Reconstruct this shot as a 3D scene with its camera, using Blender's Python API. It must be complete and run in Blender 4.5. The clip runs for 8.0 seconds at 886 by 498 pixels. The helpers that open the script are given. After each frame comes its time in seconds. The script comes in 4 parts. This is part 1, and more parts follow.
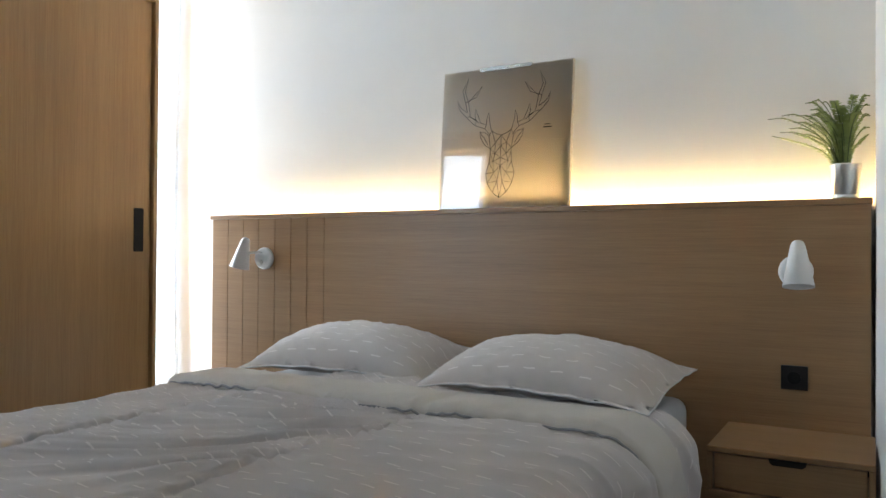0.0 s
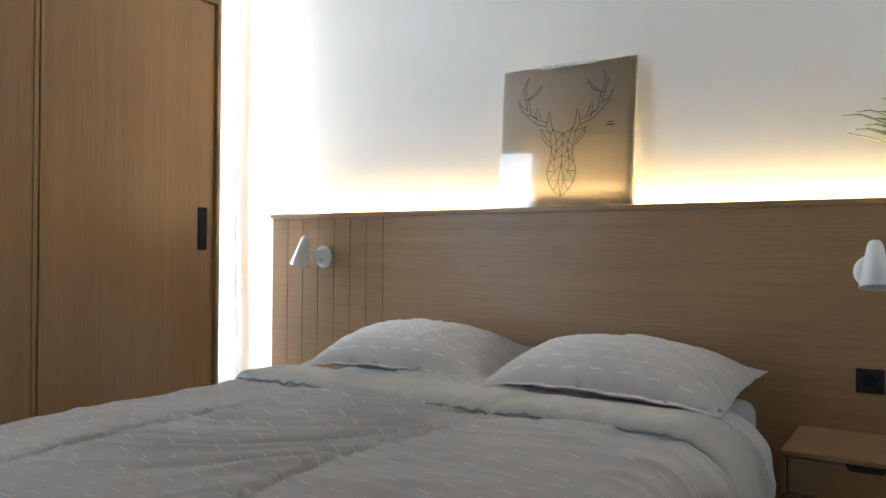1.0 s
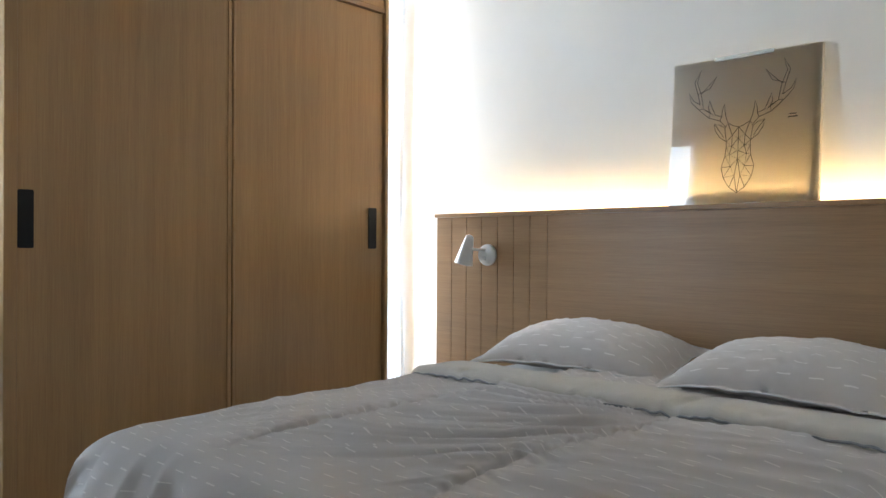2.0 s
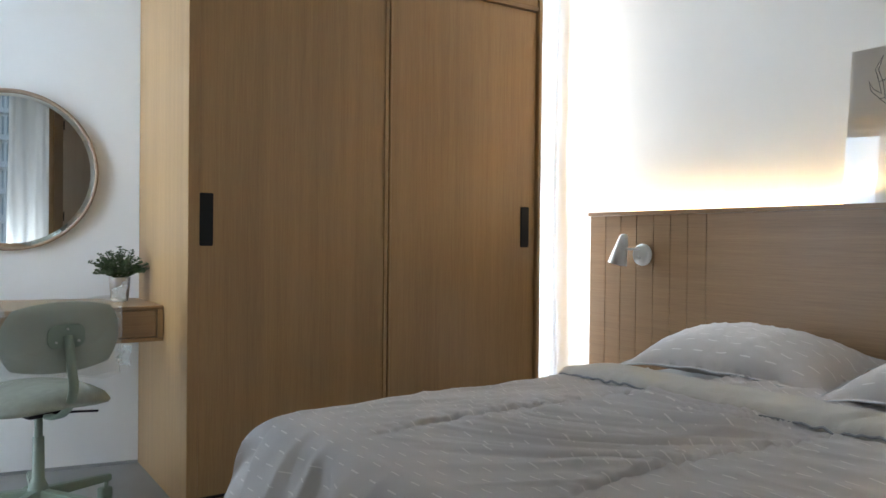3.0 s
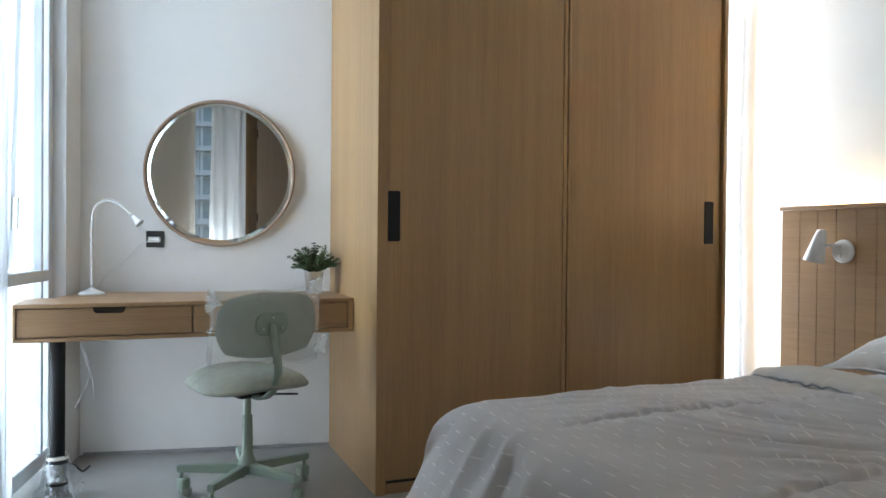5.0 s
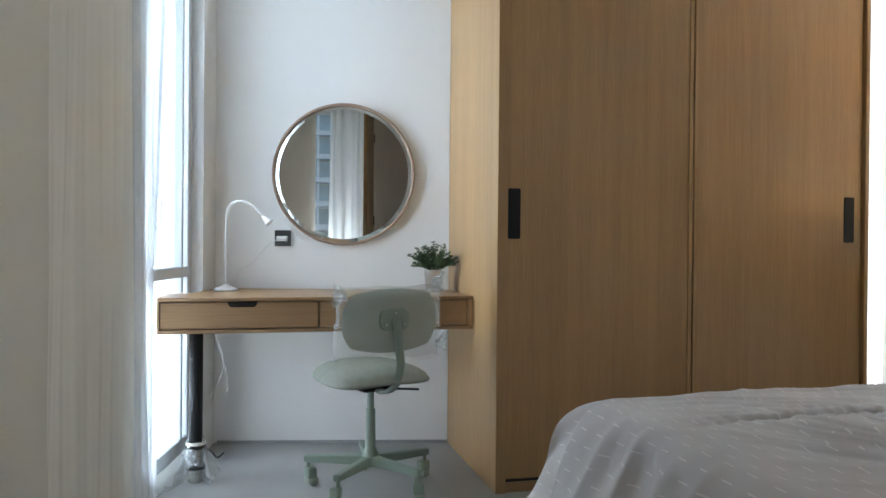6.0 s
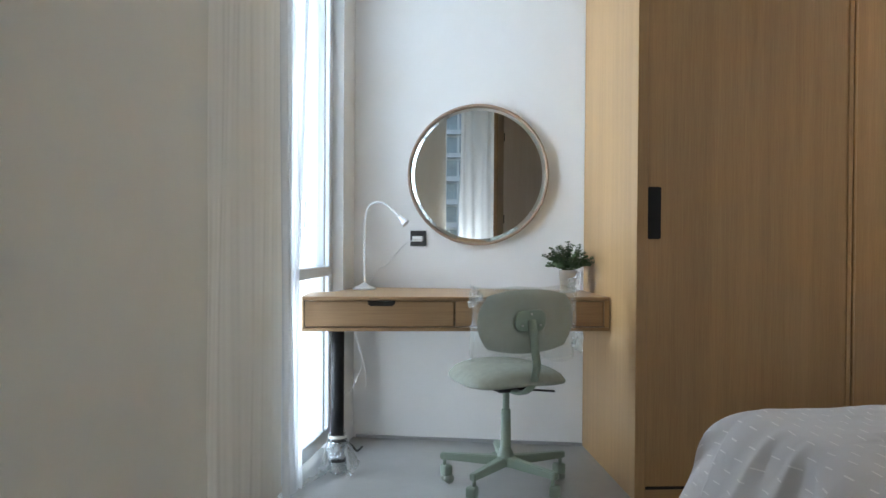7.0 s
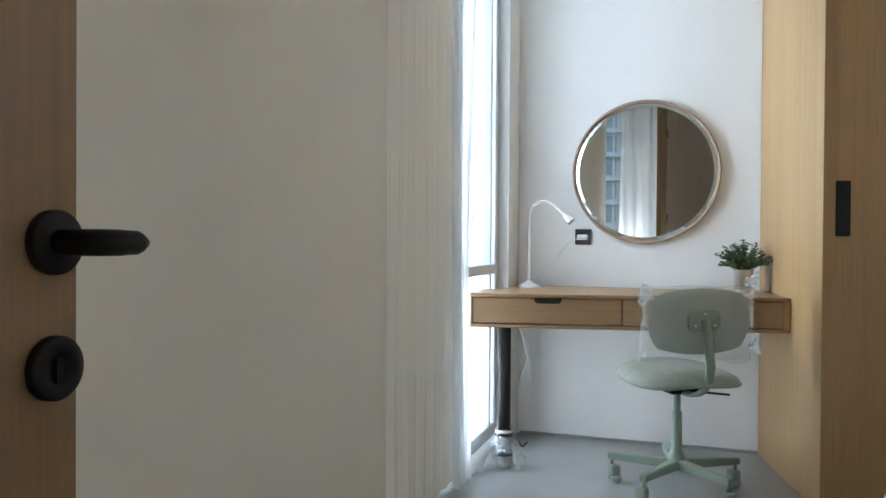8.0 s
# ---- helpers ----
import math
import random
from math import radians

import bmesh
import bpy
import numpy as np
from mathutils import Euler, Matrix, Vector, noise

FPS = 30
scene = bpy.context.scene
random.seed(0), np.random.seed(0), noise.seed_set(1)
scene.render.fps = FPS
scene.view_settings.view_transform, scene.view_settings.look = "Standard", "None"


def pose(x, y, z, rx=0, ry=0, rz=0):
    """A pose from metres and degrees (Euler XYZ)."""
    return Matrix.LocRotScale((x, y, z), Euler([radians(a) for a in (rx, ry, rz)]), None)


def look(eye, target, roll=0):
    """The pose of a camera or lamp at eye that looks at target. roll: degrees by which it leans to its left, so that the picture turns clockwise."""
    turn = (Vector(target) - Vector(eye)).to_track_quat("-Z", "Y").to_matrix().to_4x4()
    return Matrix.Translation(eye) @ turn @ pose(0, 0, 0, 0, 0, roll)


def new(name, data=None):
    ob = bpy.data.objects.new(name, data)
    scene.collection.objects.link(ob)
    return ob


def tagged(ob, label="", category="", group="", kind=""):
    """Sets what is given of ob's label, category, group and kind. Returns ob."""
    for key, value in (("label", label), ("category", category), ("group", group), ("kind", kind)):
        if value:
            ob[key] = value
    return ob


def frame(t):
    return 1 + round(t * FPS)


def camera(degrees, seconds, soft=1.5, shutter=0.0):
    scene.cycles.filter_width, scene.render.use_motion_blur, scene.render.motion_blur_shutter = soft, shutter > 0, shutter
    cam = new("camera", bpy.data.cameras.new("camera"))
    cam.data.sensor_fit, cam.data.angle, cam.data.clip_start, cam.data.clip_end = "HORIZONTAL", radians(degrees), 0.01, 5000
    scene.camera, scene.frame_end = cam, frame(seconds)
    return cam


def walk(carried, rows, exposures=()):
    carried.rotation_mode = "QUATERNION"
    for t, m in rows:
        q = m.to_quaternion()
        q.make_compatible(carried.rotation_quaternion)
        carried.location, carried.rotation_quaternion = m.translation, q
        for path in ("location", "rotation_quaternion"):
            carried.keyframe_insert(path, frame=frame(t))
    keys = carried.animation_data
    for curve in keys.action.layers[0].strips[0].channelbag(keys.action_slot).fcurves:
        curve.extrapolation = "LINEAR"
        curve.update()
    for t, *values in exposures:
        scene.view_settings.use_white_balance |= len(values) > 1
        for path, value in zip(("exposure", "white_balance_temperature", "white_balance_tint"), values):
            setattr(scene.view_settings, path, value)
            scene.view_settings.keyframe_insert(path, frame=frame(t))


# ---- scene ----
cam = camera(60.8, 8.0)
PATH = [
    (0, (-0.723, -3.88, 1.055), (1.015, -2.889, 1.073), 0.4),
    (0.5, (-0.732, -3.86, 1.053), (0.99, -2.844, 1.071), 0.5),
    (1, (-0.763, -3.817, 1.061), (0.916, -2.729, 1.071), 0.5),
    (1.5, (-0.794, -3.782, 1.075), (0.795, -2.568, 1.075), 0.4),
    (2, (-0.864, -3.748, 1.079), (0.586, -2.371, 1.072), 0.3),
    (3.5, (-0.82, -3.829, 1.1), (0.162, -2.087, 1.076), 0.7),
    (4, (-0.858, -3.803, 1.082), (0.032, -2.012, 1.062), 0.6),
    (5.5, (-0.925, -3.798, 1.062), (-0.302, -1.898, 1.042), 0.5),
    (6, (-0.95, -3.786, 1.039), (-0.485, -1.841, 1.027), 0.5),
    (6.5, (-0.96, -3.77, 1.051), (-0.631, -1.797, 1.032), 0.5),
    (7, (-0.986, -3.775, 1.051), (-0.851, -1.78, 1.03), 0.4),
    (7.5, (-1.013, -3.789, 1.055), (-1.066, -1.789, 1.029), 0.3),
    (8, (-1.047, -3.825, 1.037), (-1.314, -1.844, 1.016), 0.4),
]
EXPOSURES = [(0, 1.13), (2, 1.13), (3.5, 1.08), (5.5, 1.15), (6.5, 1.21), (8, 1.36)]
walk(cam, [(t, look(eye, target, roll)) for t, eye, target, roll in PATH], EXPOSURES)

# ---- light ----
world = bpy.data.worlds.new("sky")
scene.world = world
world.use_nodes = True
wn = world.node_tree.nodes
sky = wn.new("ShaderNodeTexSky")
sky.sky_type, sky.sun_disc = "NISHITA", False
sky.sun_elevation, sky.sun_rotation = radians(40), radians(200)
world.node_tree.links.new(sky.outputs[0], wn["Background"].inputs[0])
wn["Background"].inputs[1].default_value = 0.12


def area(name, place, target, w, h, watts, colour):
    d = bpy.data.lights.new(name, "AREA")
    d.shape, d.size, d.size_y, d.energy, d.color = "RECTANGLE", w, h, watts, colour
    ob = new(name, d)
    ob.matrix_world = look(place, target)
    return ob


area("daylight_bay", (2.02, 0.05, 1.40), (2.85, -1.95, 1.40), 0.32, 2.5, 40, (0.75, 0.875, 1.0))
area("daylight_desk", (-1.72, -0.27, 1.38), (0.3, 0.0, 1.15), 0.84, 2.60, 24, (0.60, 0.79, 1.0))
area("daylight_hall", (-2.15, -4.43, 0.56), (-1.0, -2.4, 1.5), 0.30, 0.92, 7, (0.88, 0.95, 1.0))


# ---- materials ----
def nodes_of(name):
    m = bpy.data.materials.new(name)
    m.use_nodes = True
    nt = m.node_tree
    return m, nt, nt.nodes["Principled BSDF"]


def node(nt, kind, **values):
    n = nt.nodes.new(kind)
    for k, v in values.items():
        n.inputs[k].default_value = v
    return n


def ramp(nt, source, stops):
    r = nt.nodes.new("ShaderNodeValToRGB")
    while len(r.color_ramp.elements) < len(stops):
        r.color_ramp.elements.new(0.5)
    for e, (p, c) in zip(r.color_ramp.elements, stops):
        e.position, e.color = p, (*c, 1)
    nt.links.new(source, r.inputs[0])
    return r


def coords(nt, scale=(1, 1, 1), turn=(0, 0, 0)):
    tc = nt.nodes.new("ShaderNodeTexCoord")
    mp = nt.nodes.new("ShaderNodeMapping")
    mp.inputs["Scale"].default_value = scale
    mp.inputs["Rotation"].default_value = turn
    nt.links.new(tc.outputs["Object"], mp.inputs[0])
    return mp.outputs[0]


def bump(nt, bsdf, height, strength=0.2, distance=0.01):
    b = nt.nodes.new("ShaderNodeBump")
    b.inputs["Strength"].default_value, b.inputs["Distance"].default_value = strength, distance
    nt.links.new(height, b.inputs["Height"])
    nt.links.new(b.outputs[0], bsdf.inputs["Normal"])


def surface(name, colour, rough=0.5, vary=0.08, scale=6.0, metal=0.0, relief=0.1, fine=120.0, spec=0.5):
    """Plain paint, metal or plastic with faint blotches and a fine relief."""
    m, nt, b = nodes_of(name)
    v = coords(nt)
    n1 = node(nt, "ShaderNodeTexNoise", Scale=scale, Detail=5.0, Roughness=0.6)
    nt.links.new(v, n1.inputs["Vector"])
    lo = tuple(max(0, c * (1 - vary)) for c in colour)
    hi = tuple(min(1, c * (1 + vary)) for c in colour)
    r = ramp(nt, n1.outputs[0], [(0.3, lo), (0.7, hi)])
    nt.links.new(r.outputs[0], b.inputs["Base Color"])
    n2 = node(nt, "ShaderNodeTexNoise", Scale=fine, Detail=3.0)
    nt.links.new(v, n2.inputs["Vector"])
    bump(nt, b, n2.outputs[0], relief, 0.002)
    b.inputs["Roughness"].default_value, b.inputs["Metallic"].default_value = rough, metal
    b.inputs["Specular IOR Level"].default_value = spec
    return m


def oak(name, along, dark=(0.250, 0.143, 0.067), light=(0.372, 0.221, 0.107), rough=0.38):
    """Oak veneer; along: the axis of the grain."""
    m, nt, b = nodes_of(name)
    s = [26.0, 26.0, 26.0]
    s["xyz".index(along)] = 0.45
    v = coords(nt, s)
    n1 = node(nt, "ShaderNodeTexNoise", Scale=1.0, Detail=6.0, Roughness=0.62, Distortion=0.06)
    nt.links.new(v, n1.inputs["Vector"])
    s2 = [240.0, 240.0, 240.0]
    s2["xyz".index(along)] = 5.0
    n2 = node(nt, "ShaderNodeTexNoise", Scale=1.0, Detail=4.0, Roughness=0.7)
    nt.links.new(coords(nt, s2), n2.inputs["Vector"])
    s3 = [2.2, 2.2, 2.2]
    s3["xyz".index(along)] = 0.35
    n3 = node(nt, "ShaderNodeTexNoise", Scale=1.0, Detail=2.0)
    nt.links.new(coords(nt, s3), n3.inputs["Vector"])
    mix = node(nt, "ShaderNodeMath")
    mix.operation = "MULTIPLY_ADD"
    nt.links.new(n2.outputs[0], mix.inputs[0])
    mix.inputs[1].default_value = 0.50
    n1h = node(nt, "ShaderNodeMath")
    n1h.operation = "MULTIPLY"
    n1h.inputs[1].default_value = 0.40
    nt.links.new(n1.outputs[0], n1h.inputs[0])
    nt.links.new(n1h.outputs[0], mix.inputs[2])
    mix2 = node(nt, "ShaderNodeMath")
    mix2.operation = "MULTIPLY_ADD"
    nt.links.new(n3.outputs[0], mix2.inputs[0])
    mix2.inputs[1].default_value = 0.30
    nt.links.new(mix.outputs[0], mix2.inputs[2])
    r = ramp(nt, mix2.outputs[0], [(0.44, dark), (0.76, light)])
    nt.links.new(r.outputs[0], b.inputs["Base Color"])
    b.inputs["Roughness"].default_value = rough
    b.inputs["Specular IOR Level"].default_value = 0.5
    bump(nt, b, n2.outputs[0], 0.10, 0.002)
    return m


def glass(name, rough=0.0, tint=(1, 1, 1)):
    m, nt, b = nodes_of(name)
    b.inputs["Base Color"].default_value = (*tint, 1)
    b.inputs["Transmission Weight"].default_value = 1.0
    b.inputs["Roughness"].default_value = rough
    b.inputs["IOR"].default_value = 1.45
    return m


def sheer(name, colour, trans=0.5, alpha=0.0, weave=900.0):
    """Cloth that lets light through."""
    m, nt, b = nodes_of(name)
    out = nt.nodes["Material Output"]
    n = node(nt, "ShaderNodeTexNoise", Scale=weave, Detail=2.0)
    nt.links.new(coords(nt, (1, 1, 0.05)), n.inputs["Vector"])
    r = ramp(nt, n.outputs[0], [(0.3, tuple(c * 0.98 for c in colour)), (0.7, colour)])
    nt.links.new(r.outputs[0], b.inputs["Base Color"])
    b.inputs["Roughness"].default_value = 0.9
    b.inputs["Specular IOR Level"].default_value = 0.1
    tr = node(nt, "ShaderNodeBsdfTranslucent", Color=(*colour, 1))
    mx = node(nt, "ShaderNodeMixShader", Fac=trans)
    nt.links.new(b.outputs[0], mx.inputs[1])
    nt.links.new(tr.outputs[0], mx.inputs[2])
    last = mx
    if alpha:
        tp = node(nt, "ShaderNodeBsdfTransparent")
        m2 = node(nt, "ShaderNodeMixShader", Fac=alpha)
        nt.links.new(mx.outputs[0], m2.inputs[1])
        nt.links.new(tp.outputs[0], m2.inputs[2])
        last = m2
    nt.links.new(last.outputs[0], out.inputs[0])
    return m


def bedding(name, colour, dash=(0.75, 0.75, 0.74), pitch=(0.085, 0.042)):
    """Grey cotton woven with short white dashes in staggered rows, laid by the cloth's own uv (metres)."""
    m, nt, b = nodes_of(name)
    uv = nt.nodes.new("ShaderNodeUVMap")
    sep = nt.nodes.new("ShaderNodeSeparateXYZ")
    nt.links.new(uv.outputs[0], sep.inputs[0])

    def calc(op, a, c, d=None):
        n = node(nt, "ShaderNodeMath")
        n.operation = op
        for i, q in enumerate((a, c, d)):
            if q is None:
                continue
            if isinstance(q, (int, float)):
                n.inputs[i].default_value = q
            else:
                nt.links.new(q, n.inputs[i])
        return n.outputs[0]

    row = calc("DIVIDE", sep.outputs[1], pitch[1])
    rowi = calc("FLOOR", row, 0)
    shift = calc("MULTIPLY", calc("FRACT", calc("MULTIPLY", rowi, 0.36), 0), 1.0)
    col = calc("FRACT", calc("ADD", calc("DIVIDE", sep.outputs[0], pitch[0]), shift), 0)
    in_row = calc("LESS_THAN", calc("FRACT", row, 0), 0.085)
    in_col = calc("LESS_THAN", col, 0.42)
    mask = calc("MULTIPLY", in_row, in_col)
    mix = nt.nodes.new("ShaderNodeMix")
    mix.data_type = "RGBA"
    nt.links.new(mask, mix.inputs[0])
    n1 = node(nt, "ShaderNodeTexNoise", Scale=5.0, Detail=4.0)
    nt.links.new(coords(nt), n1.inputs["Vector"])
    r = ramp(nt, n1.outputs[0], [(0.3, tuple(c * 0.92 for c in colour)), (0.7, colour)])
    nt.links.new(r.outputs[0], mix.inputs[6])
    mix.inputs[7].default_value = (*dash, 1)
    nt.links.new(mix.outputs[2], b.inputs["Base Color"])
    n2 = node(nt, "ShaderNodeTexNoise", Scale=700.0, Detail=2.0)
    nt.links.new(coords(nt), n2.inputs["Vector"])
    n3 = node(nt, "ShaderNodeTexNoise", Scale=22.0, Detail=4.0)
    nt.links.new(coords(nt), n3.inputs["Vector"])
    add = calc("MULTIPLY_ADD", n3.outputs[0], 0.7, n2.outputs[0])
    bump(nt, b, add, 0.5, 0.006)
    b.inputs["Roughness"].default_value = 0.85
    b.inputs["Specular IOR Level"].default_value = 0.2
    b.inputs["Sheen Weight"].default_value = 0.15
    return m


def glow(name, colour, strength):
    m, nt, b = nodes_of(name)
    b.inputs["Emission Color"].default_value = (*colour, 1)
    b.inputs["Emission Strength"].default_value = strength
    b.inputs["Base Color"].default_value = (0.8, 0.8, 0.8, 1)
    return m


OAK_Z, OAK_Y, OAK_X = oak("oak_upright", "z", (0.280, 0.161, 0.068), (0.415, 0.247, 0.108)), oak("oak_level", "y"), oak("oak_across", "x")
OAK_DOOR = oak("oak_door", "z", (0.235, 0.14, 0.064), (0.335, 0.205, 0.098))
TAUPE = oak("taupe_laminate", "z", (0.36, 0.295, 0.245), (0.46, 0.385, 0.32))
WALL = surface("wall_paint", (0.81, 0.80, 0.78), 0.75, 0.02, 2.5, relief=0.08, fine=160)
WALL_BEIGE = surface("beige_paint", (0.74, 0.71, 0.64), 0.8, 0.03, 2.0, relief=0.08, fine=160)
CEILING = surface("ceiling_paint", (0.84, 0.84, 0.83), 0.85, 0.02, 2.0)
FLOOR = surface("grey_floor", (0.30, 0.30, 0.29), 0.28, 0.10, 3.0, relief=0.05, fine=60)
GREY_TRIM = surface("grey_trim", (0.32, 0.32, 0.32), 0.5)
BLACK = surface("black_metal", (0.011, 0.011, 0.012), 0.55, 0.15, spec=0.25)
BLACK_GLOSS = surface("black_plastic", (0.012, 0.012, 0.013), 0.3, 0.1)
# near-black colour puts the shade of recesses and gaps into solid parts
RECESS_SHADE = surface("recess_shade", (0.02, 0.014, 0.01), 0.9)
WHITE_METAL = surface("white_lacquer", (0.72, 0.71, 0.69), 0.4, 0.03)
WHITE_FRAME = surface("white_aluminium", (0.74, 0.77, 0.80), 0.4, 0.03)
WHITE_PLASTIC = surface("white_plastic", (0.75, 0.75, 0.74), 0.35, 0.03)
SAGE = surface("sage_paint", (0.235, 0.29, 0.235), 0.42, 0.04)
SAGE_CLOTH = surface("sage_cloth", (0.30, 0.31, 0.262), 0.9, 0.08, 30.0, relief=0.4, fine=600)
SAGE_SHELL = surface("sage_plastic", (0.335, 0.36, 0.31), 0.5, 0.04)
STEEL = surface("galvanised_steel", (0.55, 0.55, 0.53), 0.32, 0.12, 18.0, metal=1.0)
BRASS_FRAME = surface("beige_frame", (0.36, 0.25, 0.18), 0.45, 0.06)
SHEET = surface("white_sheet", (0.58, 0.58, 0.58), 0.9, 0.05, 8.0, relief=0.3, fine=40)
DUVET = bedding("grey_dash_cotton", (0.66, 0.61, 0.59), (0.83, 0.78, 0.75), (0.085, 0.042))
DUVET_BACK = bedding("plain_grey_cotton", (0.66, 0.615, 0.56), (0.66, 0.615, 0.56))
PILLOW = bedding("pillow_cotton", (0.60, 0.55, 0.52), (0.77, 0.73, 0.70), (0.10, 0.048))
SEAM = surface("grey_seam", (0.30, 0.30, 0.31), 0.9, 0.15, 40.0, relief=0.5)
FACADE = surface("white_render", (0.82, 0.84, 0.85), 0.8, 0.04, 0.4)
OUTSIDE_GLOW = glow("outside_glow", (0.93, 0.97, 1.0), 1.6)
FACADE_GLASS = surface("facade_glass", (0.45, 0.52, 0.55), 0.15, 0.2, 0.5)
SOIL = surface("dark_soil", (0.03, 0.022, 0.015), 0.95, 0.3, 60.0, relief=0.8)
FERN = surface("fern_green", (0.20, 0.26, 0.07), 0.5, 0.35, 14.0)
LEAF = surface("leaf_green", (0.075, 0.125, 0.05), 0.5, 0.35, 30.0)
LEAF_STEM = surface("stem_green", (0.06, 0.09, 0.03), 0.6, 0.2)
CURTAIN = sheer("sheer_white", (0.85, 0.82, 0.755), 0.12, 0.0)
CURTAIN_BAY = sheer("bay_white", (0.82, 0.86, 0.90), 0.5, 0.05)
CURTAIN_THIN = sheer("thin_white", (0.85, 0.86, 0.87), 0.5, 0.30)
GLASS = glass("window_glass")
INK = surface("grey_ink", (0.03, 0.03, 0.03), 0.8)
LED = glow("led_warm", (1.0, 0.73, 0.36), 38.0)


def film_plastic(name, clear=0.86, crease=0.9):
    """Thin clear plastic film: mostly see-through, glossy on its creases."""
    m, nt, b = nodes_of(name)
    out = nt.nodes["Material Output"]
    tp = node(nt, "ShaderNodeBsdfTransparent", Color=(0.97, 0.98, 0.97, 1))
    gl = node(nt, "ShaderNodeBsdfGlossy", Roughness=0.12, Color=(0.9, 0.93, 0.95, 1))
    df = node(nt, "ShaderNodeBsdfDiffuse", Color=(0.8, 0.82, 0.82, 1))
    n = node(nt, "ShaderNodeTexNoise", Scale=16.0, Detail=5.0, Distortion=1.5)
    nt.links.new(coords(nt), n.inputs["Vector"])
    bp = node(nt, "ShaderNodeBump", Strength=crease, Distance=0.02)
    nt.links.new(n.outputs[0], bp.inputs["Height"])
    nt.links.new(bp.outputs[0], gl.inputs["Normal"])
    m1 = node(nt, "ShaderNodeMixShader", Fac=0.4)
    nt.links.new(gl.outputs[0], m1.inputs[1])
    nt.links.new(df.outputs[0], m1.inputs[2])
    m2 = node(nt, "ShaderNodeMixShader", Fac=clear)
    nt.links.new(m1.outputs[0], m2.inputs[1])
    nt.links.new(tp.outputs[0], m2.inputs[2])
    nt.links.new(m2.outputs[0], out.inputs[0])
    return m


FILM = film_plastic("clear_film", 0.87)
FILM_THICK = film_plastic("crumpled_film", 0.48)


def clear_wrap(name):
    """Taut clear film: see-through, with a mirror-like sheen."""
    m, nt, b = nodes_of(name)
    tp = node(nt, "ShaderNodeBsdfTransparent", Color=(0.97, 0.97, 0.97, 1))
    gl = node(nt, "ShaderNodeBsdfGlossy", Roughness=0.03, Color=(1, 1, 1, 1))
    fr = node(nt, "ShaderNodeFresnel", IOR=1.95)
    n = node(nt, "ShaderNodeTexNoise", Scale=5.0, Detail=2.0)
    nt.links.new(coords(nt), n.inputs["Vector"])
    bp = node(nt, "ShaderNodeBump", Strength=0.10, Distance=0.004)
    nt.links.new(n.outputs[0], bp.inputs["Height"])
    nt.links.new(bp.outputs[0], gl.inputs["Normal"])
    mx = nt.nodes.new("ShaderNodeMixShader")
    nt.links.new(fr.outputs[0], mx.inputs[0])
    nt.links.new(tp.outputs[0], mx.inputs[1])
    nt.links.new(gl.outputs[0], mx.inputs[2])
    nt.links.new(mx.outputs[0], nt.nodes["Material Output"].inputs[0])
    return m


WRAP = clear_wrap("smooth_film")


def mirror_glass():
    m, nt, b = nodes_of("mirror_glass")
    b.inputs["Base Color"].default_value = (0.80, 0.82, 0.80, 1)
    b.inputs["Metallic"].default_value = 1.0
    b.inputs["Roughness"].default_value = 0.01
    return m


MIRROR = mirror_glass()


def canvas():
    """Linen print: passes some light from behind, under a glossy wrap."""
    m, nt, b = nodes_of("linen_canvas")
    out = nt.nodes["Material Output"]
    n = node(nt, "ShaderNodeTexNoise", Scale=1.0, Detail=4.0)
    nt.links.new(coords(nt, (40, 40, 700)), n.inputs["Vector"])
    r = ramp(nt, n.outputs[0], [(0.3, (0.62, 0.57, 0.51)), (0.7, (0.71, 0.66, 0.60))])
    nt.links.new(r.outputs[0], b.inputs["Base Color"])
    b.inputs["Roughness"].default_value = 0.6
    b.inputs["Specular IOR Level"].default_value = 0.2
    tr = node(nt, "ShaderNodeBsdfTranslucent", Color=(0.82, 0.78, 0.70, 1))
    mx = node(nt, "ShaderNodeMixShader", Fac=0.42)
    nt.links.new(b.outputs[0], mx.inputs[1])
    nt.links.new(tr.outputs[0], mx.inputs[2])
    nt.links.new(mx.outputs[0], out.inputs[0])
    return m


CANVAS = canvas()


# ---- mesh helpers ----
def link_mesh(name, bm, material, parent=None, label="", smooth=False):
    me = bpy.data.meshes.new(name)
    bm.to_mesh(me)
    bm.free()
    for p in me.polygons:
        p.use_smooth = smooth
    me.materials.append(material)
    ob = new(name, me)
    if parent is not None:
        ob.parent = parent
    if label:
        ob["label"] = label
    return ob


def part(name, bm, material, parent, label="", smooth=False):
    return link_mesh(name, bm, material, parent, label, smooth)


def thing(name, m, label, category, group=""):
    ob = new(name)
    ob.empty_display_size = 0.1
    ob.matrix_world = m
    return tagged(ob, label, category, group)


def box(x0, x1, y0, y1, z0, z1, r=0.0, seg=2, bm=None):
    """A box, with edges rounded by r."""
    b = bmesh.new()
    bmesh.ops.create_cube(b, size=1)
    for v in b.verts:
        v.co = Vector(((x0 + x1) / 2 + v.co.x * (x1 - x0), (y0 + y1) / 2 + v.co.y * (y1 - y0), (z0 + z1) / 2 + v.co.z * (z1 - z0)))
    if r:
        bmesh.ops.bevel(b, geom=b.edges[:], offset=r, segments=seg, profile=0.5, affect="EDGES")
    return add_to(bm, b)


def add_to(bm, b):
    if bm is None:
        return b
    me = bpy.data.meshes.new("joined")
    b.to_mesh(me)
    b.free()
    bm.from_mesh(me)
    bpy.data.meshes.remove(me)
    return bm


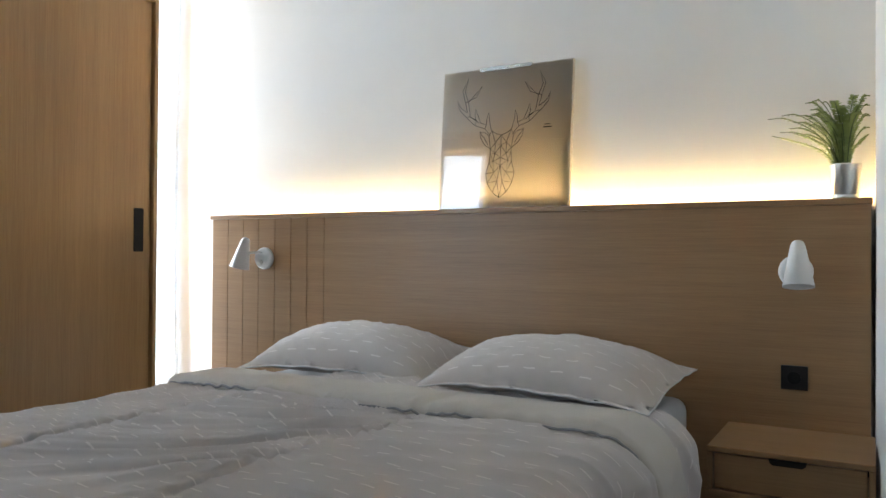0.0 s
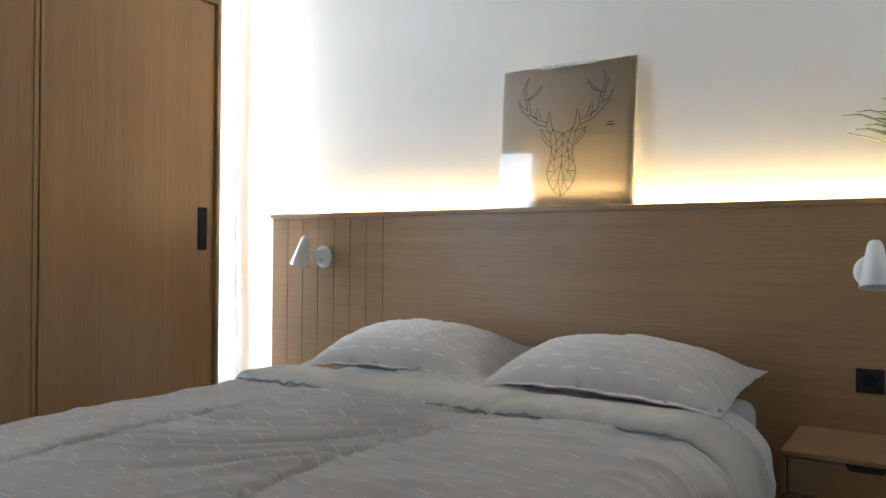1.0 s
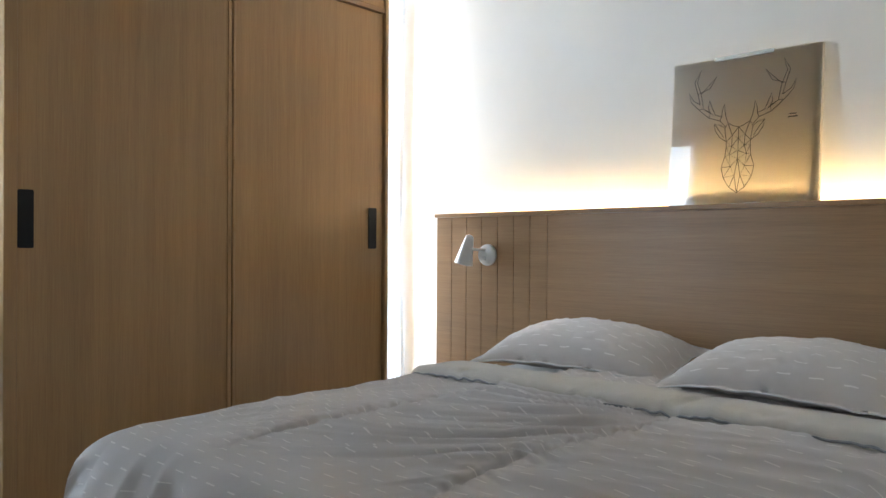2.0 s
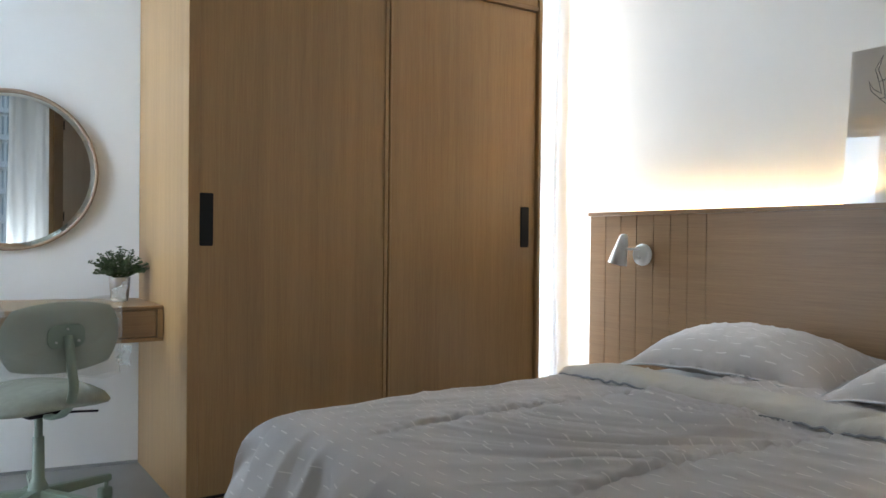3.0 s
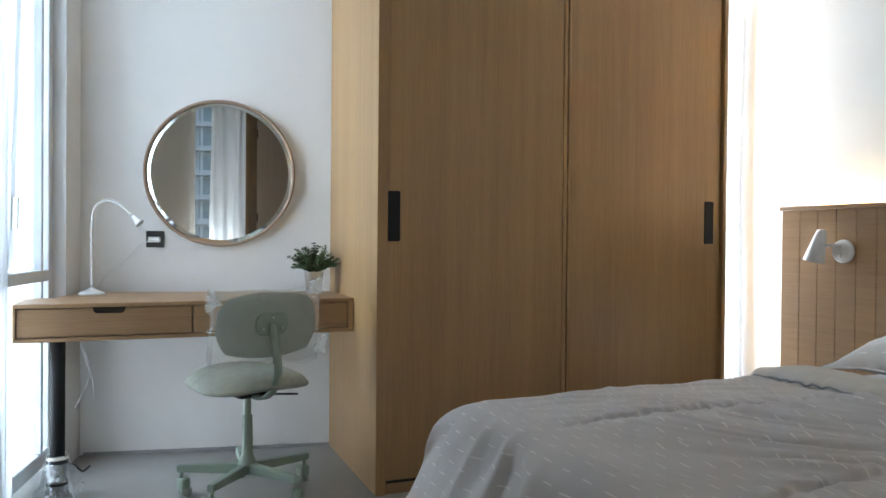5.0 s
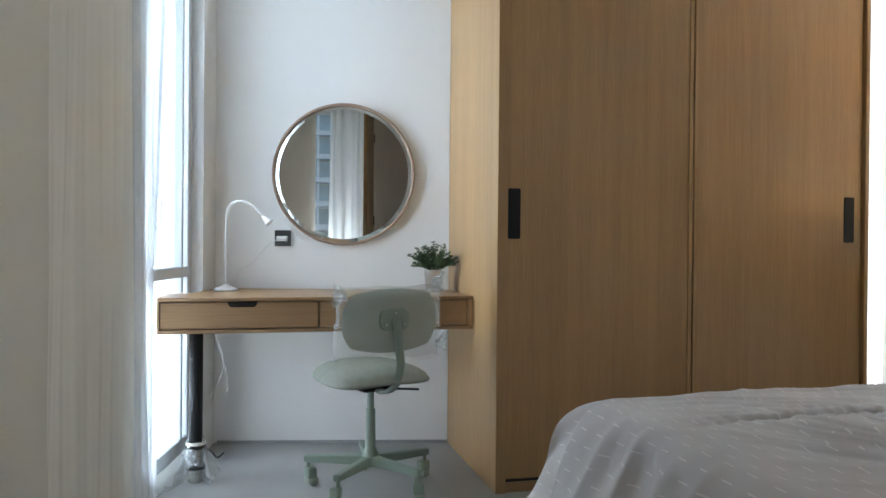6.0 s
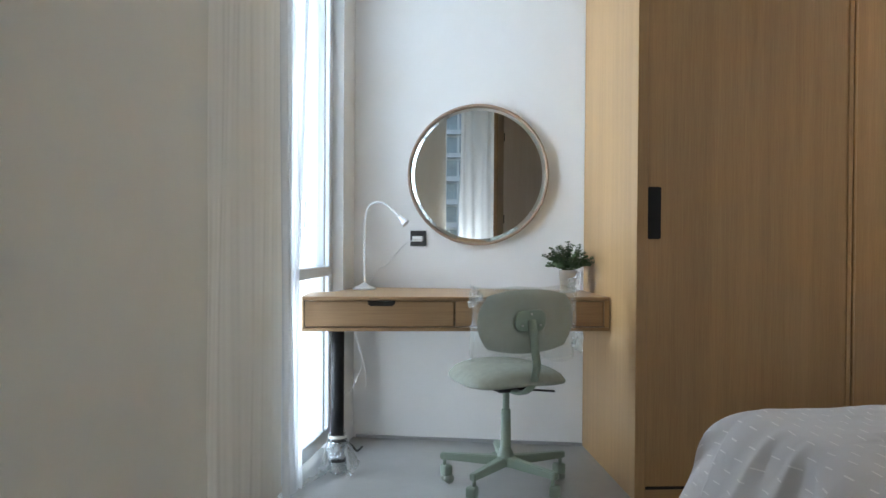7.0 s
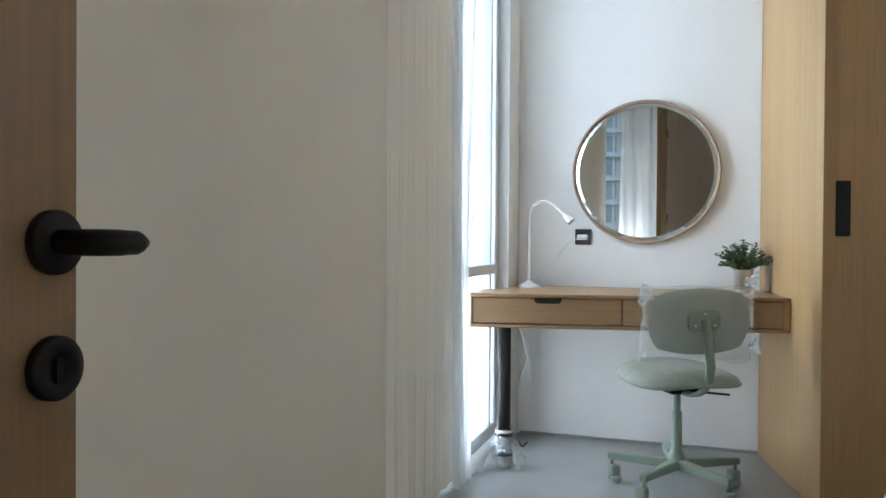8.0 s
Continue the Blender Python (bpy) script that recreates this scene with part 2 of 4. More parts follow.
def rod(p0, p1, r0, r1=None, seg=16, bm=None, caps=True):
    """A round bar from p0 to p1."""
    r1 = r0 if r1 is None else r1
    p0, p1 = Vector(p0), Vector(p1)
    d = p1 - p0
    b = bmesh.new()
    bmesh.ops.create_cone(b, cap_ends=caps, segments=seg, radius1=r0, radius2=r1, depth=d.length)
    b.transform(Matrix.Translation((p0 + p1) / 2) @ d.to_track_quat("Z", "Y").to_matrix().to_4x4())
    return add_to(bm, b)


def lathe(profile, seg=32, bm=None):
    """Turned about z; profile: (radius, height) pairs."""
    b = bmesh.new()
    rings = [[b.verts.new((r * math.cos(2 * math.pi * i / seg), r * math.sin(2 * math.pi * i / seg), z)) for i in range(seg)] for r, z in profile]
    for a, c in zip(rings, rings[1:]):
        for i in range(seg):
            b.faces.new((a[i], a[(i + 1) % seg], c[(i + 1) % seg], c[i]))
    if profile[0][0] > 1e-5:
        b.faces.new(rings[0][::-1])
    if profile[-1][0] > 1e-5:
        b.faces.new(rings[-1])
    bmesh.ops.remove_doubles(b, verts=b.verts, dist=1e-6)
    bmesh.ops.recalc_face_normals(b, faces=b.faces)
    return add_to(bm, b)


def tube(points, r, seg=8, bm=None):
    """A round tube along points."""
    b = bmesh.new()
    pts = [Vector(p) for p in points]
    rings = []
    side = None
    for i, p in enumerate(pts):
        d = (pts[min(i + 1, len(pts) - 1)] - pts[max(i - 1, 0)]).normalized()
        if side is None:
            side = d.orthogonal().normalized()
        side = (side - d * side.dot(d)).normalized()
        up = d.cross(side)
        rr = r[i] if isinstance(r, (list, tuple)) else r
        rings.append([b.verts.new(p + rr * (math.cos(2 * math.pi * k / seg) * side + math.sin(2 * math.pi * k / seg) * up)) for k in range(seg)])
    for a, c in zip(rings, rings[1:]):
        for k in range(seg):
            b.faces.new((a[k], a[(k + 1) % seg], c[(k + 1) % seg], c[k]))
    b.faces.new(rings[0][::-1])
    b.faces.new(rings[-1])
    bmesh.ops.recalc_face_normals(b, faces=b.faces)
    return add_to(bm, b)


def sheet(f, nu, nv, uv_of=None, thick=0.0, closed=False):
    """A surface from f(u, v), u and v in 0..1."""
    b = bmesh.new()
    lay = b.loops.layers.uv.new("UVMap")
    grid = [[b.verts.new(f(i / nu, j / nv)) for j in range(nv + 1)] for i in range(nu + 1)]
    for i in range(nu):
        for j in range(nv):
            fc = b.faces.new((grid[i][j], grid[i + 1][j], grid[i + 1][j + 1], grid[i][j + 1]))
            if uv_of:
                for loop, (a, c) in zip(fc.loops, ((i, j), (i + 1, j), (i + 1, j + 1), (i, j + 1))):
                    loop[lay].uv = uv_of(a / nu, c / nv)
    if thick:
        bmesh.ops.solidify(b, geom=b.faces[:], thickness=thick)
    return b


def curve_points(points, n=12):
    """A smooth run through a few points."""
    p = [Vector(q) for q in points]
    p = [2 * p[0] - p[1]] + p + [2 * p[-1] - p[-2]]
    out = []
    for i in range(1, len(p) - 2):
        for k in range(n):
            t = k / n
            out.append(0.5 * ((2 * p[i]) + (p[i + 1] - p[i - 1]) * t + (2 * p[i - 1] - 5 * p[i] + 4 * p[i + 1] - p[i + 2]) * t * t + (3 * p[i] - p[i - 1] - 3 * p[i + 1] + p[i + 2]) * t ** 3))
    out.append(p[-2])
    return out


def rounded_plate(w, h, d, r, seg=6, bm=None, bevel=0.0):
    """A plate in the xz plane with rounded corners, d thick along y."""
    b = bmesh.new()
    ring = []
    for cx, cz, a0 in ((w / 2 - r, h / 2 - r, 0), (-w / 2 + r, h / 2 - r, 90), (-w / 2 + r, -h / 2 + r, 180), (w / 2 - r, -h / 2 + r, 270)):
        for k in range(seg + 1):
            a = radians(a0 + 90 * k / seg)
            ring.append(b.verts.new((cx + r * math.cos(a), -d / 2, cz + r * math.sin(a))))
    face = b.faces.new(ring)
    ex = bmesh.ops.extrude_face_region(b, geom=[face])
    bmesh.ops.translate(b, verts=[v for v in ex["geom"] if isinstance(v, bmesh.types.BMVert)], vec=(0, d, 0))
    bmesh.ops.recalc_face_normals(b, faces=b.faces)
    if bevel:
        rim = [e for e in b.edges if abs(e.verts[0].co.y - e.verts[1].co.y) < 1e-6]
        bmesh.ops.bevel(b, geom=rim, offset=bevel, segments=2, profile=0.5, affect="EDGES")
    return add_to(bm, b)


# ---- structure ----
TOP = 2.80
EAST = 2.24          # face of the wall behind the bed
FRONT = -0.787       # face of the wardrobe
SKEW = radians(-10.7)  # the desk's corner is out of square
CORNER = Vector((-1.188, 0.285, 0))


def wall(name, p0, p1, thick, material, opening=None, label="", z1=TOP):
    """A wall from p0 to p1 on the plan, its thickness to the left of that way; opening: (from, to, sill, head)."""
    p0, p1 = Vector((*p0, 0)), Vector((*p1, 0))
    d = p1 - p0
    length = d.length
    bm = bmesh.new()
    if opening:
        a, c, lo, hi = opening
        for q in ((0, a, 0, z1), (c, length, 0, z1), (a, c, hi, z1)) + (((a, c, 0, lo),) if lo > 0.002 else ()):
            if q[1] - q[0] > 0.002 and q[3] - q[2] > 0.002:
                box(q[0], q[1], 0, thick, q[2], q[3], bm=bm)
    else:
        box(0, length, 0, thick, 0, z1, bm=bm)
    ob = link_mesh(name, bm, material)
    ob.matrix_world = pose(p0.x, p0.y, 0, 0, 0, math.degrees(math.atan2(d.y, d.x)))
    return tagged(ob, label, "wall", kind="structure")


fl = link_mesh("floor", box(-3.2, 2.6, -5.2, 0.9, -0.12, 0.0), FLOOR)
tagged(fl, "smooth grey screed floor with a soft sheen", "floor", kind="structure")
ce = link_mesh("ceiling", box(-3.2, 2.6, -5.2, 0.9, TOP, TOP + 0.12), CEILING)
tagged(ce, "plain white painted ceiling", "ceiling", kind="structure")

wall("wall_east", (EAST, -4.6), (EAST, 0.3), -0.18, WALL, None, "white painted wall behind the bed, lit warm from below")
wall("wall_bay", (1.80, 0.0), (EAST - 0.002, 0.0), 0.18, WALL, (0.05, 0.40, 0.02, 2.70), "white wall round the narrow bay window")
wall("wall_desk", (0.0, 0.06), (CORNER.x, CORNER.y), -0.18, WALL, None, "white painted wall behind the desk")
wall("wall_wardrobe", (0.002, 0.062), (1.80, 0.062), 0.16, WALL, None, "white wall behind the wardrobe")
DW = Vector((-math.sin(math.radians(10.7)), -math.cos(math.radians(10.7)), 0))  # way along the west wall
WN = Vector((math.cos(math.radians(10.7)), -math.sin(math.radians(10.7)), 0))  # out of the west wall, into the room
w_a, w_b = CORNER, CORNER + DW * 0.235
wall("wall_return", (w_a.x, w_a.y), (w_b.x, w_b.y), -0.14, WALL, None, "short white wall beside the desk")
w_a, w_b = CORNER - DW * 0.10 - WN * 0.142, CORNER + DW * 4.66 - WN * 0.142
wall("wall_west", (w_a.x, w_a.y), (w_b.x, w_b.y), -0.22, WALL_BEIGE, (0.34, 1.10, 0.05, 2.72), "beige painted wall with a tall window beside the desk")
wall("wall_south", (EAST, -3.885), (-0.25, -3.945), 0.12, WALL, None, "white painted wall beside the headboard")
wall("wall_south_return", (-0.25, -3.948), (-0.25, -4.40), 0.12, WALL, None, "white end of the south wall")
wall("wall_hall", (-0.14, -4.42), (-2.35, -4.36), 0.15, TAUPE, (1.42, 2.19, 0.05, 2.6), "taupe wood-grain wall with a tall narrow window")
bb = link_mesh("baseboard", box(0, 1.19, -0.012, -0.001, 0.0, 0.014), GREY_TRIM)
bb.matrix_world = pose(0, 0.06, 0, 0, 0, 180 - 10.7) @ pose(0, 0, 0, 180, 0, 0) @ pose(0, 0, -0.014)
tagged(bb, "thin grey skirting strip along the desk wall", "baseboard", kind="structure")

# ---- windows ----
def window(name, m, w, z0, z1, label, transom=None, casement=False):
    """A tall window in the xz plane of m, x from 0 to w, the room on the -y side."""
    ob = thing(name, m, label, "window")
    ob["kind"] = "structure"
    bm = bmesh.new()
    for x0, x1, a, c in ((0, 0.05, z0, z1), (w - 0.05, w, z0, z1), (0.052, w - 0.052, z0, z0 + 0.07), (0.052, w - 0.052, z1 - 0.06, z1)):
        box(x0, x1, -0.03, 0.03, a, c, 0.004, 1, bm)
    part("window_frame", bm, WHITE_FRAME, ob)
    zz = [z0 + 0.07] + ([transom, transom] if transom else []) + [z1 - 0.06]
    if transom:
        part("transom", box(0.052, w - 0.052, -0.035, 0.03, transom - 0.025, transom + 0.025, 0.004, 1), WHITE_FRAME, ob)
    for i in range(0, len(zz), 2):
        a, c = zz[i] + (0.027 if i else 0.002), zz[i + 1] - (0.027 if transom and i == 0 else 0.002)
        p = part("pane", box(0.054, w - 0.054, -0.003, 0.003, a, c), GLASS, ob)
        p.visible_shadow = False
    if casement:
        part("mullion", box(w - 0.165, w - 0.140, -0.034, 0.032, z0 + 0.072, z1 - 0.062, 0.003, 1), WHITE_FRAME, ob)
        bm = bmesh.new()
        a0, a1, e = transom + 0.03, z1 - 0.065, w - 0.168
        for x0, x1, a, d in ((0.056, 0.10, a0, a1), (e - 0.055, e, a0, a1), (0.102, e - 0.057, a0, a0 + 0.045), (0.102, e - 0.057, a1 - 0.045, a1)):
            box(x0, x1, 0.034, 0.066, a, d, 0.004, 1, bm)
        # ajar: hung at its head, pushed out a little at the foot
        tilt = Matrix.Translation((0, 0, a1)) @ pose(0, 0, 0, 1.6, 0, 0) @ Matrix.Translation((0, 0, -a1))
        bm.transform(tilt)
        c = part("casement", bm, WHITE_FRAME, ob)
        bm = box(e - 0.040, e - 0.022, 0.010, 0.033, transom + 0.20, transom + 0.34, 0.004, 2)
        bm.transform(tilt)
        part("handle", bm, STEEL, c)
    return ob


# the way x of the west window runs from south to north
wp = CORNER + DW * 1.00 - WN * 0.085
window("window_1", pose(wp.x, wp.y, 0, 0, 0, 90 - 10.7), 0.76, 0.05, 2.72, "tall white aluminium window with a low transom, beside the desk", 0.90, True)
window("window_2", pose(1.85, 0.11, 0), 0.35, 0.02, 2.70, "narrow white bay window between wardrobe and bed wall")
window("window_3", pose(-1.56, -4.47, 0, 0, 0, 180 - 1.5), 0.76, 0.05, 2.60, "tall white window at the end of the hall")


def building(m):
    """The tower across the city, seen in the hall window by way of the mirror: stacked balconies between white posts."""
    ob = thing("apartment_building", m, "tall white apartment tower with stacked open balconies", "building")
    part("wall", box(-9, 9, 1.3, 12.0, -40, 60), FACADE, ob)
    for k in range(-8, 14):
        z = 3.0 * k
        for x in (-6.4, -3.2, 0.0, 3.2, 6.4):
            part("window", box(x - 1.15, x + 1.15, 1.22, 1.296, z + 0.5, z + 2.5), FACADE_GLASS, ob)
        part("balcony", box(-9, 9, 0, 1.29, z - 0.25, z + 0.22), FACADE, ob)
    for x in range(-4, 5):
        part("post", box(x * 1.6 + 0.66, x * 1.6 + 0.94, 0.1, 1.29, -24.5, 39), FACADE, ob)
    return ob


building(pose(-29.5, -88.0, 0, 0, 0, 162))
# added panel, lit by its own emission to pass for daylight beyond the glass
bd = link_mesh("backdrop", box(-9.0, -8.9, -4.0, 9.0, -6, 9), OUTSIDE_GLOW)
tagged(bd, "plain glowing panel standing in for daylight outside the desk window", "backdrop", kind="structure")


# ---- curtains ----
def curtain(name, way, z0, z1, amp, waves, material, label, seed=0, spread=0.0):
    """A hanging cloth along way (plan points) with soft folds."""
    pts = curve_points([(*p, 0) for p in way], 20)
    rnd = random.Random(seed)
    ph = [rnd.uniform(0, 6.28) for _ in range(6)]

    def f(u, v):
        k = u * (len(pts) - 1)
        i = min(int(k), len(pts) - 2)
        p = pts[i].lerp(pts[i + 1], k - i)
        d = (pts[i + 1] - pts[i]).normalized()
        n = Vector((-d.y, d.x, 0))
        low = 1 - v
        s = amp * (0.75 + 0.5 * low) * math.sin(waves * u * 6.28 + ph[0] + 0.5 * math.sin(9 * u + ph[1]) + 0.25 * low * math.sin(5 * u + ph[2]))
        s += amp * 0.45 * math.sin(waves * 2.3 * u * 6.28 + ph[3] + low) + spread * low * low
        return p + n * s + d * (0.01 * math.sin(7 * v + 11 * u + ph[4])) + Vector((0, 0, z0 + (z1 - z0) * v + 0.006 * math.sin(40 * u) * low))

    bm = sheet(f, int(waves * 18), 24)
    ob = link_mesh(name, bm, material, smooth=True)
    return tagged(ob, label, "curtain")


def west(s, off):
    """A plan point s metres along the west wall from the corner, off metres into the room."""
    p = CORNER + DW * s + WN * (off - 0.142)
    return (p.x, p.y)


curtain("curtain", [west(0.98, 0.085), west(1.20, 0.075), west(1.40, 0.045), west(1.52, -0.004)], 0.02, 2.76, 0.0015, 6, CURTAIN, "off-white sheer curtain drawn over the wall beside the window", 3)
curtain("curtain", [west(0.89, 0.115), west(0.96, 0.105), west(1.06, 0.10)], 0.02, 2.76, 0.012, 4, CURTAIN_THIN, "thin white leading edge of the window curtain", 5, 0.02)
curtain("curtain", [(EAST - 0.05, -0.10), (EAST - 0.05, -0.30), (EAST - 0.035, -0.50)], 0.03, 2.76, 0.012, 6, CURTAIN_BAY, "white sheer curtain gathered beside the bay window", 7)
curtain("curtain", [(-1.60, -4.31), (-1.80, -4.30), (-2.04, -4.29)], 0.03, 2.6, 0.032, 2, CURTAIN_BAY, "white curtain gathered beside the hall window", 9)


# ---- wardrobe ----
def wardrobe():
    """Oak wardrobe with two sliding doors and a top cupboard row; front at y = 0, depth to +y."""
    ob = thing("wardrobe", pose(0, FRONT, 0), "built-in oak wardrobe with two sliding doors and black recessed pulls", "wardrobe")
    D, W, H, line = -FRONT + 0.058, 1.832, TOP - 0.005, 2.315
    part("side_panel", box(0, 0.045, 0, D, 0, H, 0.002, 1), OAK_Z, ob)
    part("side_panel", box(W - 0.022, W, 0, D, 0, H, 0.002, 1), OAK_Z, ob)
    part("back_panel", box(0.047, W - 0.024, D - 0.02, D, 0.06, H), OAK_Z, ob)
    part("plinth", box(0.047, W - 0.024, 0.012, 0.06, 0, 0.043), OAK_X, ob)
    part("track", box(0.047, W - 0.024, 0.014, 0.10, 0.0435, 0.053), RECESS_SHADE, ob)
    part("rail", box(0.047, W - 0.024, 0.004, 0.06, line - 0.010, line + 0.012), OAK_X, ob)
    split = 0.913
    for k, (x0, x1, y0, y1) in enumerate(((0.047, split - 0.006, 0.012, 0.034), (split + 0.004, W - 0.026, 0.020, 0.042))):
        d = part("door", box(x0, x1, y0, y1, 0.056, line - 0.014, 0.003, 2), OAK_Z, ob)
        cx = 0.075 if k == 0 else 1.737
        bm = rounded_plate(0.054, 0.212, 0.006, 0.007, bevel=0.0015)
        bm.transform(Matrix.Translation((cx, y0 - 0.002, 1.171)))
        part("handle", bm, BLACK, d, "black recessed pull")
        part("edge_strip", box(x1 - 0.02 if k == 0 else x0, x1 if k == 0 else x0 + 0.012, y0 - 0.006, y0 - 0.0005, 0.06, line - 0.016, 0.002, 1), OAK_Z, d)
    for x0, x1 in ((0.047, split), (split + 0.003, W - 0.026)):
        part("upper_door", box(x0, x1, 0.010, 0.030, line + 0.015, H - 0.01, 0.002, 1), OAK_Z, ob)
    return ob


wardrobe()


# ---- headboard ----
HX = 2.12


def headboard():
    """Oak wall panel behind the bed with a thin ledge on top; grooved boards at its north end."""
    ob = thing("headboard", pose(HX, -0.866, 0), "long oak headboard panel with a thin ledge and upright grooves", "headboard")
    L, H = 3.012, 1.256
    part("end_panel", box(0.019, 0.118, -0.018, 0.0, 0.0, H - 0.0215, 0.001, 1), OAK_Z, ob)
    part("end_panel", box(0.031, 0.118, -L + 0.004, -L + 0.016, 0.0, H - 0.0215, 0.001, 1), OAK_Z, ob)
    part("ledge", box(-0.010, 0.062, -L, 0.010, H - 0.021, H, 0.002, 1), OAK_Y, ob)
    cuts = [0.0, 0.112, 0.218, 0.323, 0.431, 0.534, 0.636, 0.740]
    for a, c in zip(cuts, cuts[1:]):
        part("board", box(0.0, 0.018, -c + 0.0011, -a - 0.0011, 0.0, H - 0.0214, 0.0012, 1), OAK_Y, ob)
    part("panel", box(0.0, 0.018, -L + 0.004, -cuts[-1] - 0.0014, 0.0, H - 0.0214, 0.0012, 1), OAK_Y, ob)
    part("backing", box(0.0185, 0.030, -L + 0.004, -0.019, 0.0, H - 0.0212), OAK_DOOR, ob)
    part("button", rod((0.05, 0.0, 1.16), (0.05, 0.012, 1.16), 0.022, seg=20), BLACK, ob, "round dark side button")
    return ob


headboard()
led = link_mesh("led_strip", box(HX + 0.080, HX + 0.092, -3.85, -0.96, 1.228, 1.234), LED)
tagged(led, "warm white light strip hidden behind the headboard ledge", "light strip")
tray = link_mesh("led_tray", box(HX + 0.032, EAST - 0.002, -3.86, -0.89, 1.212, 1.2265), WHITE_PLASTIC)
tagged(tray, "white tray that carries the light strip", "tray")


# ---- bed ----
BX0, BX1, BY0, BY1, BZ = -0.03, 2.06, -3.31, -1.64, 0.560


def bed():
    ob = thing("bed", pose(0, 0, 0), "double bed with a white sheeted mattress on a low base", "bed")
    part("base", box(0.05, BX1, BY0 + 0.05, BY1 - 0.05, 0.06, 0.30, 0.02), OAK_X, ob)
    part("mattress", box(0.05, BX1, BY0, BY1, 0.305, BZ, 0.05, 4), SHEET, ob, "white fitted sheet", True)
    for x in (0.15, 1.95):
        for y in (BY0 + 0.15, BY1 - 0.15):
            part("leg", rod((x, y, 0), (x, y, 0.062), 0.025, seg=12), BLACK, ob)
    return ob


bed()


def drape(d, r, slope):
    """Past an edge by d of cloth: how far out and how far down."""
    if d <= 0:
        return 0.0, 0.0
    arc = r * 1.25
    if d < arc:
        a = d / r
        return r * math.sin(a), r * (1 - math.cos(a))
    a = 1.25
    return r * math.sin(a) + (d - arc) * slope, r * (1 - math.cos(a)) + (d - arc) * math.sqrt(1 - slope * slope)


def cloth_point(cx, cy, lift, r, wrinkle, sides, foot):
    """Where a point of the cover, cx and cy along the cloth, comes to lie."""
    ox, dx = drape(sides["x0"] - cx, r, 0.34) if foot else (0.0, 0.0)
    on, dn = drape(cy - sides["y1"], r, 0.12)
    os_, ds = drape(sides["y0"] - cy, r, 0.12)
    x = max(cx, sides["x0"]) - ox if foot else cx
    y = min(max(cy, sides["y0"]), sides["y1"]) + on - os_
    down = math.sqrt(dx * dx + dn * dn + ds * ds) if dx and (dn or ds) else dx + dn + ds
    if dx and (dn or ds):
        k = min(1.0, min(dx, dn + ds) / 0.25)
        x -= 0.05 * k
        y += 0.06 * k * (1 if dn else -1)
    z = BZ + lift - down
    return Vector((x, y, max(z, 0.035))) + wrinkle


